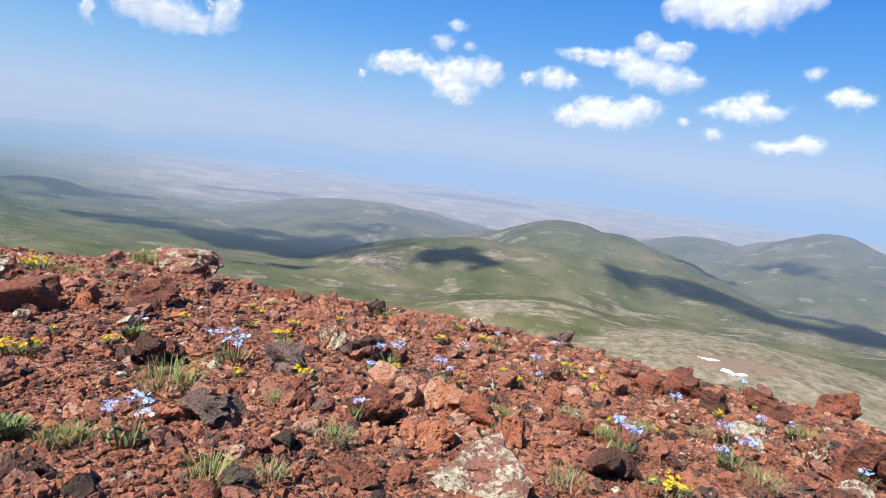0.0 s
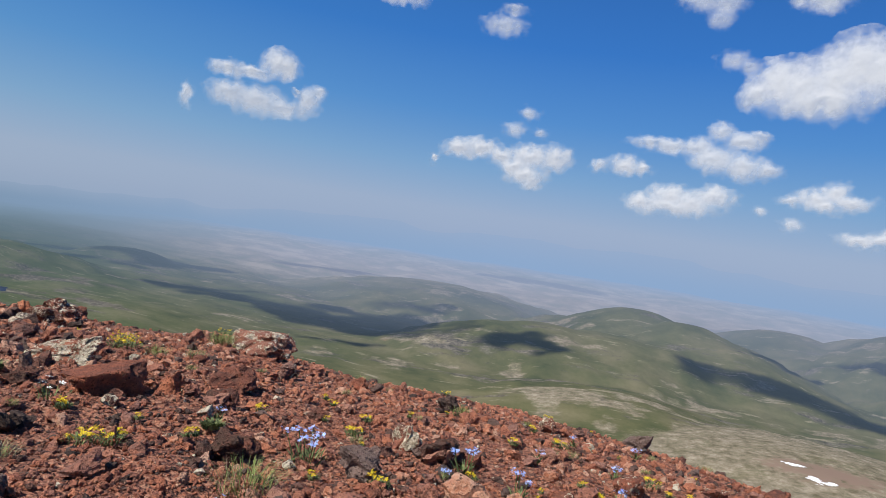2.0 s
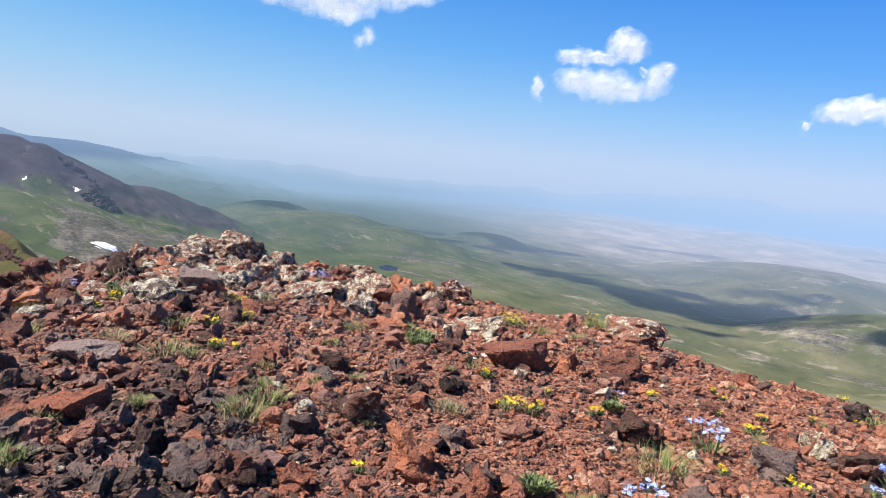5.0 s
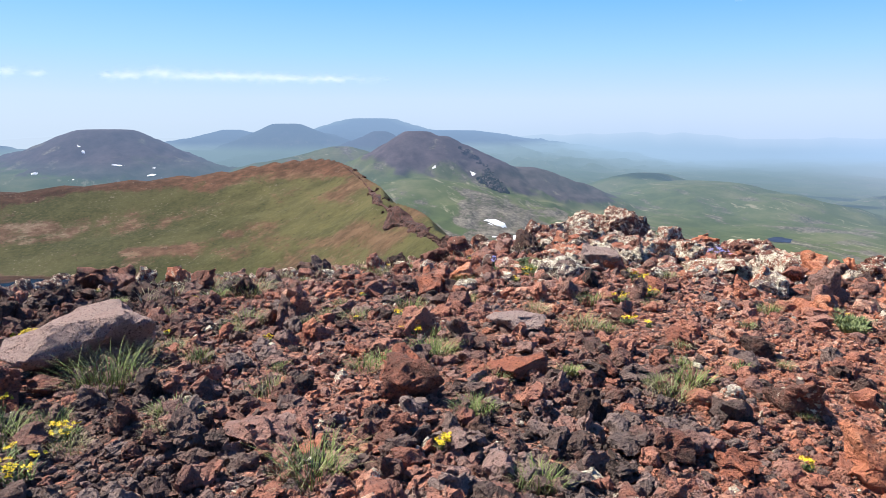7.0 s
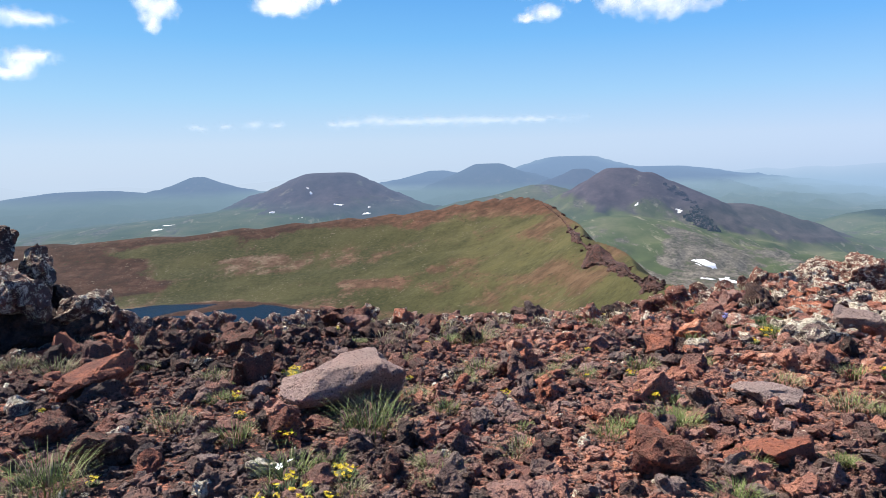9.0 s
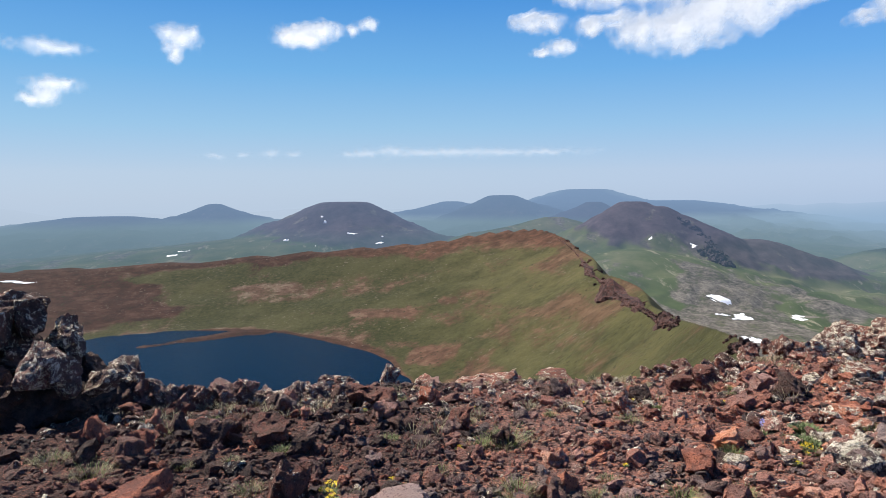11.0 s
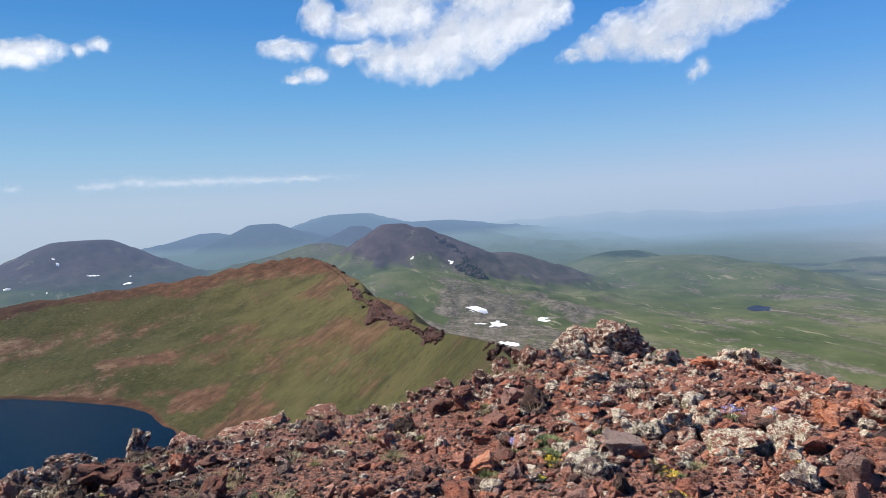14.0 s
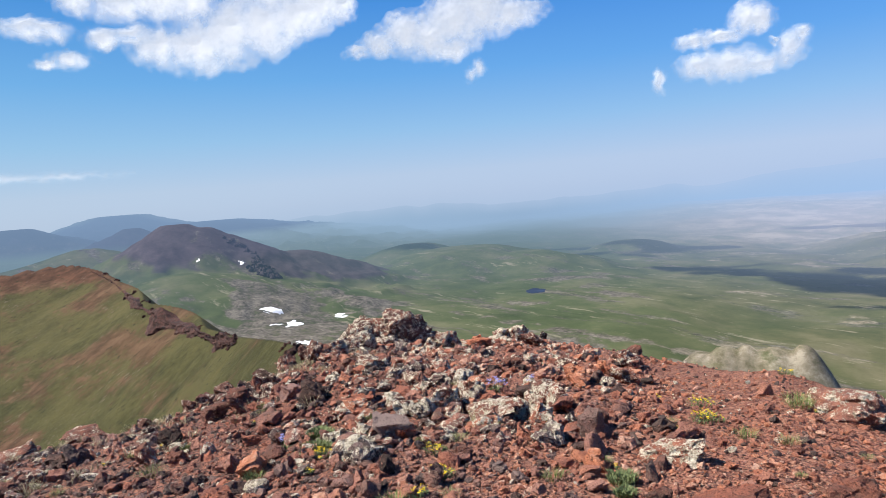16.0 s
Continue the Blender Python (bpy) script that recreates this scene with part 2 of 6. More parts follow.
    red = np.maximum(red, inside * smooth(0.70, 1.12, t + 0.34 * fbm(x / 45, y / 45, 5, 51)) * smooth(72, 86, az))
    red = np.maximum(red, 1.3 * inside * smooth(107, 112, az + 5 * fbm(x / 50, y / 50, 5, 52)) * smooth(0.15, 0.4, t))
    red = np.maximum(red, 1.6 * smooth(0.075, 0.0, np.maximum(t, -t * 0.3)) * smooth(100, 200, r))
    return z, cinder, red, scree, 1 - smooth(12, 40, r), t


# ---------------------------------------------------------------- materials
def material(name):
    m = bpy.data.materials.new(name)
    m.use_nodes = True
    n, l = m.node_tree.nodes, m.node_tree.links
    return m, n, l, n["Principled BSDF"]


def node(n, kind, **values):
    k = n.new(kind)
    for key, value in values.items():
        k.inputs[key.replace("_", " ")].default_value = value
    return k


def noise_tex(n, l, vec, scale, detail=4.0, rough=0.55):
    k = n.new("ShaderNodeTexNoise")
    k.inputs["Scale"].default_value, k.inputs["Detail"].default_value, k.inputs["Roughness"].default_value = scale, detail, rough
    l.new(vec, k.inputs["Vector"])
    return k.outputs["Fac"]


def ramp(n, l, fac, stops, mode="LINEAR"):
    k = n.new("ShaderNodeValToRGB")
    k.color_ramp.interpolation = mode
    e = k.color_ramp.elements
    while len(e) < len(stops):
        e.new(0.5)
    for el, (p, c) in zip(e, stops):
        el.position, el.color = p, (*c, 1) if len(c) == 3 else c
    l.new(fac, k.inputs["Fac"])
    return k.outputs["Color"]


def mix(n, l, fac, a, b, mode="MIX"):
    k = n.new("ShaderNodeMix")
    k.data_type, k.blend_type = "RGBA", mode
    for s, v in ((k.inputs["Factor"], fac), (k.inputs["A"], a), (k.inputs["B"], b)):
        if isinstance(v, (int, float)):
            s.default_value = v
        elif isinstance(v, tuple):
            s.default_value = (*v, 1)
        else:
            l.new(v, s)
    return k.outputs["Result"]


def calc(n, l, op, a, b=0.0, clamp=False):
    k = n.new("ShaderNodeMath")
    k.operation, k.use_clamp = op, clamp
    for s, v in zip(k.inputs, (a, b)):
        if isinstance(v, (int, float)):
            s.default_value = v
        else:
            l.new(v, s)
    return k.outputs[0]


def band(n, l, fac, lo, hi):
    k = n.new("ShaderNodeMapRange")
    k.interpolation_type = "SMOOTHSTEP"
    l.new(fac, k.inputs["Value"])
    k.inputs["From Min"].default_value, k.inputs["From Max"].default_value = lo, hi
    return k.outputs["Result"]


def bump(n, l, b, fac, strength, distance):
    k = n.new("ShaderNodeBump")
    k.inputs["Strength"].default_value, k.inputs["Distance"].default_value = strength, distance
    l.new(fac, k.inputs["Height"])
    l.new(k.outputs[0], b.inputs["Normal"])


def attr(n, name):
    k = n.new("ShaderNodeAttribute")
    k.attribute_name = name
    return k.outputs["Fac"]


def rock_material():
    """Volcanic rock: tone 0 charcoal to 1 orange scoria; lichen 0 to 1 covers it with pale crust; grey 0 to 1 turns it to pinkish grey lava."""
    m, n, l, b = material("scoria")
    pos = n.new("ShaderNodeNewGeometry").outputs["Position"]
    tone, crust = attr(n, "tone"), attr(n, "lichen")
    big, mid, fine, pores = noise_tex(n, l, pos, 14, 5, 0.6), noise_tex(n, l, pos, 48, 5, 0.65), noise_tex(n, l, pos, 130, 5, 0.7), noise_tex(n, l, pos, 300, 3, 0.6)
    v = calc(n, l, "ADD", tone, calc(n, l, "MULTIPLY", calc(n, l, "SUBTRACT", big, 0.5), 0.7))
    v = calc(n, l, "ADD", v, calc(n, l, "MULTIPLY", calc(n, l, "SUBTRACT", mid, 0.5), 0.55))
    v = calc(n, l, "ADD", v, calc(n, l, "MULTIPLY", calc(n, l, "SUBTRACT", fine, 0.5), 0.35), True)
    col = ramp(n, l, v, [(0.0, (0.045, 0.031, 0.026)), (0.2, (0.12, 0.068, 0.053)), (0.4, (0.225, 0.093, 0.066)),
                         (0.6, (0.41, 0.142, 0.083)), (0.8, (0.56, 0.215, 0.115)), (1.0, (0.68, 0.40, 0.28))])
    col = mix(n, l, attr(n, "grey"), col, mix(n, l, fine, (0.24, 0.165, 0.145), (0.52, 0.39, 0.345)))
    bubbles = n.new("ShaderNodeTexVoronoi")
    bubbles.inputs["Scale"].default_value = 110
    bubbles.inputs["Randomness"].default_value = 1.0
    l.new(pos, bubbles.inputs["Vector"])
    # vesicles and pores: the shade inside them is put into the colour
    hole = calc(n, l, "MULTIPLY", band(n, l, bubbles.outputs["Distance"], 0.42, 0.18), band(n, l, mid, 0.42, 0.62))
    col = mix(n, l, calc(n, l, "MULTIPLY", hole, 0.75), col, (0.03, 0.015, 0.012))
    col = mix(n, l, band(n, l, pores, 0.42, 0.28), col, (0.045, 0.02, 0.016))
    patch = calc(n, l, "ADD", noise_tex(n, l, pos, 22, 6, 0.7), calc(n, l, "MULTIPLY", crust, 0.41))
    spots = calc(n, l, "ADD", patch, calc(n, l, "MULTIPLY", calc(n, l, "SUBTRACT", fine, 0.5), 0.6))
    pale = ramp(n, l, noise_tex(n, l, pos, 52, 6, 0.78), [(0.34, (0.07, 0.05, 0.04)), (0.44, (0.42, 0.35, 0.25)), (0.58, (0.78, 0.70, 0.56))])
    col = mix(n, l, band(n, l, spots, 0.80, 0.87), col, pale)
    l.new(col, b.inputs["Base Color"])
    b.inputs["Roughness"].default_value = 0.9
    b.inputs["Specular IOR Level"].default_value = 0.2
    h = calc(n, l, "ADD", calc(n, l, "MULTIPLY", mid, 1.6), calc(n, l, "MULTIPLY", fine, 0.8))
    h = calc(n, l, "SUBTRACT", calc(n, l, "ADD", h, calc(n, l, "MULTIPLY", pores, 0.25)), calc(n, l, "MULTIPLY", hole, 0.35))
    bump(n, l, b, h, 1.0, 0.016)
    return m


def ground_material():
    """Near: red cinder soil; further off: grass, bare earth and scree by the land's masks."""
    m, n, l, b = material("mountain_ground")
    pos = n.new("ShaderNodeNewGeometry").outputs["Position"]
    nearness, red, scree, tone = attr(n, "near"), attr(n, "red"), attr(n, "scree"), attr(n, "tone")
    a, c, f = noise_tex(n, l, pos, 3.0, 5), noise_tex(n, l, pos, 45, 5, 0.65), noise_tex(n, l, pos, 220, 4, 0.7)
    v = calc(n, l, "ADD", calc(n, l, "MULTIPLY", c, 0.6), calc(n, l, "MULTIPLY", a, 0.4))
    v = calc(n, l, "ADD", v, calc(n, l, "SUBTRACT", tone, 0.55))
    cells, crumbs = n.new("ShaderNodeTexVoronoi"), n.new("ShaderNodeTexVoronoi")
    for k, sc in ((cells, 70), (crumbs, 190)):
        k.inputs["Scale"].default_value = sc
        l.new(pos, k.inputs["Vector"])
    chip = n.new("ShaderNodeSeparateColor")
    l.new(cells.outputs["Color"], chip.inputs[0])
    chip2 = n.new("ShaderNodeSeparateColor")
    l.new(crumbs.outputs["Color"], chip2.inputs[0])
    v2 = calc(n, l, "ADD", v, calc(n, l, "MULTIPLY", calc(n, l, "SUBTRACT", chip.outputs[0], 0.5), 0.7))
    v2 = calc(n, l, "ADD", v2, calc(n, l, "MULTIPLY", calc(n, l, "SUBTRACT", chip2.outputs[0], 0.5), 0.5))
    soil = ramp(n, l, v2, [(0.1, (0.06, 0.034, 0.028)), (0.4, (0.28, 0.105, 0.07)), (0.65, (0.46, 0.165, 0.098)), (0.95, (0.5, 0.25, 0.16))])
    # shade in the gaps between chips, painted dark into the soil
    gap_shade = calc(n, l, "MAXIMUM", band(n, l, cells.outputs["Distance"], 0.5, 0.75), band(n, l, crumbs.outputs["Distance"], 0.55, 0.75))
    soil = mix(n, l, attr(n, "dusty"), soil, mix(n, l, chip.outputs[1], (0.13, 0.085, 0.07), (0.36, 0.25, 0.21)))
    soil = mix(n, l, calc(n, l, "MULTIPLY", gap_shade, 0.35), soil, (0.05, 0.022, 0.016))
    g1, g2 = noise_tex(n, l, pos, 0.02, 6, 0.6), noise_tex(n, l, pos, 0.11, 6, 0.65)
    grass = ramp(n, l, noise_tex(n, l, pos, 0.4, 6, 0.7), [(0.3, (0.013, 0.015, 0.004)), (0.5, (0.026, 0.028, 0.008)), (0.72, (0.053, 0.050, 0.018))])
    grass = mix(n, l, calc(n, l, "MULTIPLY", band(n, l, g1, 0.42, 0.62), 0.5), grass, (0.062, 0.057, 0.022))
    grass = mix(n, l, calc(n, l, "MULTIPLY", band(n, l, noise_tex(n, l, pos, 0.16, 7, 0.78), 0.57, 0.68), 0.3), grass, (0.13, 0.095, 0.06))
    # north slope: yellower grass, with the sun's brighter angle painted into it
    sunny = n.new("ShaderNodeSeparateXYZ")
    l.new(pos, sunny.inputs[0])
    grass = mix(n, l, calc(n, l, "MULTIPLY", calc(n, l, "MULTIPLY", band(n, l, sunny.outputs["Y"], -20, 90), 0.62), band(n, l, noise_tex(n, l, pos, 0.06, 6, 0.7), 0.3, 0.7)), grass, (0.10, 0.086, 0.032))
    earth = ramp(n, l, g2, [(0.32, (0.015, 0.006, 0.004)), (0.5, (0.028, 0.011, 0.007)), (0.66, (0.052, 0.024, 0.016)), (0.8, (0.10, 0.062, 0.045))])
    stretch = n.new("ShaderNodeMapping")
    stretch.inputs["Rotation"].default_value = (0, 0, radians(-30))
    stretch.inputs["Scale"].default_value = (0.022, 0.075, 0.05)
    l.new(pos, stretch.inputs["Vector"])
    streak = calc(n, l, "ADD", calc(n, l, "MULTIPLY", noise_tex(n, l, stretch.outputs[0], 1.0, 7, 0.68), 0.45), calc(n, l, "MULTIPLY", attr(n, "contour"), 0.55))
    streak = calc(n, l, "ADD", streak, calc(n, l, "MULTIPLY", calc(n, l, "SUBTRACT", noise_tex(n, l, pos, 0.35, 5, 0.75), 0.5), 0.28))
    bare = band(n, l, calc(n, l, "ADD", streak, calc(n, l, "MULTIPLY", red, 0.30)), 0.50, 0.62)
    tan = ramp(n, l, g2, [(0.35, (0.045, 0.024, 0.014)), (0.5, (0.080, 0.046, 0.030)), (0.68, (0.15, 0.11, 0.08))])
    earth = mix(n, l, band(n, l, red, 0.08, 0.45), tan, earth)
    north = n.new("ShaderNodeSeparateXYZ")
    l.new(pos, north.inputs[0])
    rust = ramp(n, l, g2, [(0.35, (0.042, 0.021, 0.012)), (0.65, (0.125, 0.060, 0.034))])
    earth = mix(n, l, calc(n, l, "MULTIPLY", band(n, l, north.outputs["Y"], -70, 30), 0.7), earth, rust)
    bare = calc(n, l, "MULTIPLY", bare, calc(n, l, "SUBTRACT", 1.0, calc(n, l, "MULTIPLY", band(n, l, north.outputs["Y"], 20, 60), calc(n, l, "SUBTRACT", 0.25, red))), True)
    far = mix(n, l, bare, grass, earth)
    # small stones and dark hummocks strewn on the slope
    clump, grain = noise_tex(n, l, pos, 0.05, 4, 0.6), noise_tex(n, l, pos, 0.55, 3, 0.6)
    far = mix(n, l, calc(n, l, "MULTIPLY", band(n, l, grain, 0.60, 0.68), band(n, l, clump, 0.48, 0.62)), far, (0.12, 0.092, 0.068))
    far = mix(n, l, calc(n, l, "MULTIPLY", band(n, l, grain, 0.40, 0.33), band(n, l, clump, 0.55, 0.42)), far, (0.016, 0.019, 0.007))
    far = mix(n, l, scree, far, (0.17, 0.14, 0.12))
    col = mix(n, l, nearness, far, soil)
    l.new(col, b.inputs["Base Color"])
    b.inputs["Roughness"].default_value = 0.95
    b.inputs["Specular IOR Level"].default_value = 0.15
    hh = calc(n, l, "SUBTRACT", calc(n, l, "ADD", c, calc(n, l, "MULTIPLY", f, 0.4)), calc(n, l, "ADD", calc(n, l, "MULTIPLY", cells.outputs["Distance"], 0.9), calc(n, l, "MULTIPLY", crumbs.outputs["Distance"], 0.4)))
    bump(n, l, b, hh, 1.0, 0.016)
    return m




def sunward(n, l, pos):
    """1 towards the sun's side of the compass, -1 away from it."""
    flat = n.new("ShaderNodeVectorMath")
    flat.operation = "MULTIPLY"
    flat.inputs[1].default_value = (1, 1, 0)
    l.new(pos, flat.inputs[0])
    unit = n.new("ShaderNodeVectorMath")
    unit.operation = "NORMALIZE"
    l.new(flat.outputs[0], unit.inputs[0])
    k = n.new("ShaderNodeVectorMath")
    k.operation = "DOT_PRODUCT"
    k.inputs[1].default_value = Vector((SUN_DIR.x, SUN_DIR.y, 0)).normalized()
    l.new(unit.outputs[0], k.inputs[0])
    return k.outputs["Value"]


def horizon_glow(n, l, toward):
    """Glow colour that paints the thick haze at the horizon, by direction."""
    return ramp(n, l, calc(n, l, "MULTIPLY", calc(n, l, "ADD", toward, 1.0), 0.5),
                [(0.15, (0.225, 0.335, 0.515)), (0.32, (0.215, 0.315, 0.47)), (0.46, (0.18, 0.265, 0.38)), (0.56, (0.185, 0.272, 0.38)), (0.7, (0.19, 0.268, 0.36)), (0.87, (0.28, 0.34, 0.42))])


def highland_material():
    """Far highland backdrop: pastures, cinder cones and dry plains; haze is painted on as emission, paler and bluer the
    farther they lie.
    """
    m, n, l, b = material("far_highland_haze")
    pos = n.new("ShaderNodeNewGeometry").outputs["Position"]
    cinder, red, scree = attr(n, "cinder"), attr(n, "red"), attr(n, "scree")
    g1, g2, g3 = noise_tex(n, l, pos, 0.0016, 6, 0.6), noise_tex(n, l, pos, 0.007, 7, 0.65), noise_tex(n, l, pos, 0.03, 6, 0.7)
    grass = ramp(n, l, g2, [(0.3, (0.055, 0.061, 0.026)), (0.5, (0.114, 0.102, 0.049)), (0.7, (0.185, 0.15, 0.09))])
    lush = ramp(n, l, g2, [(0.3, (0.044, 0.060, 0.025)), (0.5, (0.088, 0.103, 0.047)), (0.7, (0.155, 0.148, 0.084))])
    grass = mix(n, l, calc(n, l, "MULTIPLY", attr(n, "dry"), 0.55), lush, grass)
    stone = ramp(n, l, calc(n, l, "ADD", calc(n, l, "MULTIPLY", g3, 0.5), calc(n, l, "MULTIPLY", noise_tex(n, l, pos, 0.13, 5, 0.75), 0.5)), [(0.39, (0.04, 0.036, 0.03)), (0.5, (0.115, 0.10, 0.082)), (0.62, (0.23, 0.20, 0.165))])
    stretch = n.new("ShaderNodeMapping")
    stretch.inputs["Scale"].default_value = (0.004, 0.012, 0.01)
    l.new(pos, stretch.inputs["Vector"])
    s = noise_tex(n, l, stretch.outputs[0], 1.0, 8, 0.68)
    col = mix(n, l, band(n, l, s, 0.55, 0.64), grass, stone)
    stone = mix(n, l, calc(n, l, "MULTIPLY", attr(n, "dry"), 0.8), stone, ramp(n, l, noise_tex(n, l, pos, 0.05, 6, 0.75), [(0.35, (0.12, 0.105, 0.06)), (0.5, (0.23, 0.195, 0.135)), (0.65, (0.38, 0.33, 0.25))]))
    tracks = n.new("ShaderNodeMapping")
    tracks.inputs["Rotation"].default_value = (0, 0, radians(35))
    tracks.inputs["Scale"].default_value = (0.008, 0.034, 0.03)
    l.new(pos, tracks.inputs["Vector"])
    col = mix(n, l, calc(n, l, "MULTIPLY", band(n, l, noise_tex(n, l, tracks.outputs[0], 1.0, 8, 0.7), 0.58, 0.66), 0.75), col, (0.30, 0.26, 0.19))
    col = mix(n, l, calc(n, l, "MULTIPLY", band(n, l, g1, 0.5, 0.35), 0.3), col, (0.05, 0.075, 0.03))
    dark = ramp(n, l, g3, [(0.3, (0.052, 0.041, 0.049)), (0.7, (0.105, 0.084, 0.093))])
    col = mix(n, l, band(n, l, calc(n, l, "ADD", cinder, calc(n, l, "MULTIPLY", calc(n, l, "SUBTRACT", g2, 0.5), 1.6)), 0.35, 0.75), col, dark)
    col = mix(n, l, band(n, l, calc(n, l, "ADD", red, calc(n, l, "SUBTRACT", g2, 0.5)), 0.5, 0.8), col, (0.3, 0.16, 0.11))
    rubble_ = noise_tex(n, l, tracks.outputs[0], 2.6, 9, 0.8)
    col = mix(n, l, band(n, l, calc(n, l, "ADD", scree, calc(n, l, "MULTIPLY", calc(n, l, "SUBTRACT", calc(n, l, "ADD", rubble_, g3), 1.0), 1.9)), 0.34, 1.05), col, stone)
    col = mix(n, l, band(n, l, calc(n, l, "ADD", attr(n, "pink"), calc(n, l, "MULTIPLY", calc(n, l, "SUBTRACT", g3, 0.5), 1.2)), 0.4, 0.7), col, (0.22, 0.155, 0.12))
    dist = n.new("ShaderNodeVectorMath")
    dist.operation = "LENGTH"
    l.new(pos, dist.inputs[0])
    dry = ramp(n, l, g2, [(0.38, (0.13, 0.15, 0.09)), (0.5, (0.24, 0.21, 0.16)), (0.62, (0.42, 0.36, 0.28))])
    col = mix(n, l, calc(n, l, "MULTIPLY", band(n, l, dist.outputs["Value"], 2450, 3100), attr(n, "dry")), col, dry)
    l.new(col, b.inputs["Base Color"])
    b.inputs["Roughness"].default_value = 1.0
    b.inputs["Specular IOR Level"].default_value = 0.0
    # distance haze painted as a glow over the land's own colour
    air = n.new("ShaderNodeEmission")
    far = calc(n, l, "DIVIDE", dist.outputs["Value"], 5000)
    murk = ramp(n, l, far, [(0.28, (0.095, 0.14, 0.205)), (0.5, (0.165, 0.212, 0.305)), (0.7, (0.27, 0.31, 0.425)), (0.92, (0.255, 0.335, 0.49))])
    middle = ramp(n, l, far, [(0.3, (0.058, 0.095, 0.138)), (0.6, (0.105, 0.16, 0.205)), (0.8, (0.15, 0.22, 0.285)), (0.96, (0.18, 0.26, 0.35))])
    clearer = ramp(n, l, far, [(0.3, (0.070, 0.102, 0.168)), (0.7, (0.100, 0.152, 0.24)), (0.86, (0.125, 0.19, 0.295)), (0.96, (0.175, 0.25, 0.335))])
    # the painted haze changes colour with the sun's side and with height
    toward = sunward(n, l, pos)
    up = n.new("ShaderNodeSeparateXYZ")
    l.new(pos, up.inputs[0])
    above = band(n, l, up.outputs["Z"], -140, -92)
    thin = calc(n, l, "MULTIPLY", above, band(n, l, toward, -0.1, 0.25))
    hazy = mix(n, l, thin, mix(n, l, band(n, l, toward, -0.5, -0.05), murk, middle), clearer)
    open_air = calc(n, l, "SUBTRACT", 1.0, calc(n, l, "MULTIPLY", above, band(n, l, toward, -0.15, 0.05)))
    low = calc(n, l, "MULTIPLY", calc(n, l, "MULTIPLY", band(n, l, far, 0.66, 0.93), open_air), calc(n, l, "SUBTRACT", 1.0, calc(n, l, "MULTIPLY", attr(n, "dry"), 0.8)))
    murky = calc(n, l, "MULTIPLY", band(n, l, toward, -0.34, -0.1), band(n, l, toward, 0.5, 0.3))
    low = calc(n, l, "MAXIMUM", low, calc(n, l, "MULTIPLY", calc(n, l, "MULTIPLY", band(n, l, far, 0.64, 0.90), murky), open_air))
    # the far lake beyond the dry plain, drawn in the same haze glow
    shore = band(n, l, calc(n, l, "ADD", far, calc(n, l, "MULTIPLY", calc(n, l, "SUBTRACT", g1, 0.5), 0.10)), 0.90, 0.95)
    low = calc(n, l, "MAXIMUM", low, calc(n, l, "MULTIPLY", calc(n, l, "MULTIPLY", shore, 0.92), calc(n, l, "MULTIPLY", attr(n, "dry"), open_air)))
    l.new(mix(n, l, low, hazy, horizon_glow(n, l, toward)), air.inputs["Color"])
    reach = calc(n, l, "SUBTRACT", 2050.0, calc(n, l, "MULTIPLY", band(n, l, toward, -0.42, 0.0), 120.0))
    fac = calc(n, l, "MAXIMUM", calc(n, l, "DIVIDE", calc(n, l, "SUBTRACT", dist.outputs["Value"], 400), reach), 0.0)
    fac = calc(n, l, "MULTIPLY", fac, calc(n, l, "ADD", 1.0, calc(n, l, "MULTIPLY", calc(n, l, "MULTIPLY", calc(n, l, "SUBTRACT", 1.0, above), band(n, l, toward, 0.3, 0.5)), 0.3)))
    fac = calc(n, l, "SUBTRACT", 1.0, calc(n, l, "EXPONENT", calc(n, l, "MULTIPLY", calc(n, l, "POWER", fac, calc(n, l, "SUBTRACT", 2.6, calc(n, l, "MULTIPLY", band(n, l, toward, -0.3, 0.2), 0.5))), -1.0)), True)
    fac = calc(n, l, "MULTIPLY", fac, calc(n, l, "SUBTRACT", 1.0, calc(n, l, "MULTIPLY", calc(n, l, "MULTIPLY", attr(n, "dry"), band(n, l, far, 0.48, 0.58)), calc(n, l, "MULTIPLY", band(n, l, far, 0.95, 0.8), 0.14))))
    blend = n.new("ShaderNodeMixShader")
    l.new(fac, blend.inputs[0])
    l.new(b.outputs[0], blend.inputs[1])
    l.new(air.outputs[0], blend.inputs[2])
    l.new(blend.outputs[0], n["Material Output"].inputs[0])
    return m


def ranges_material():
    m, n, l, b = material("far_ranges_haze")
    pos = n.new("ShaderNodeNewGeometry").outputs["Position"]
    # ranges and horizon haze are one painted glow that thins out upwards
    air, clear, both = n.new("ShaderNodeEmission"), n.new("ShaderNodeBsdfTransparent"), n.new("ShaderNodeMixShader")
    l.new(horizon_glow(n, l, sunward(n, l, pos)), air.inputs["Color"])
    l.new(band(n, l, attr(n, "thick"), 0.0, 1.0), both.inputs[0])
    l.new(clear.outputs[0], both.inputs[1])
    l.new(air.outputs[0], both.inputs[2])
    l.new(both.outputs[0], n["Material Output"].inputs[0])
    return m


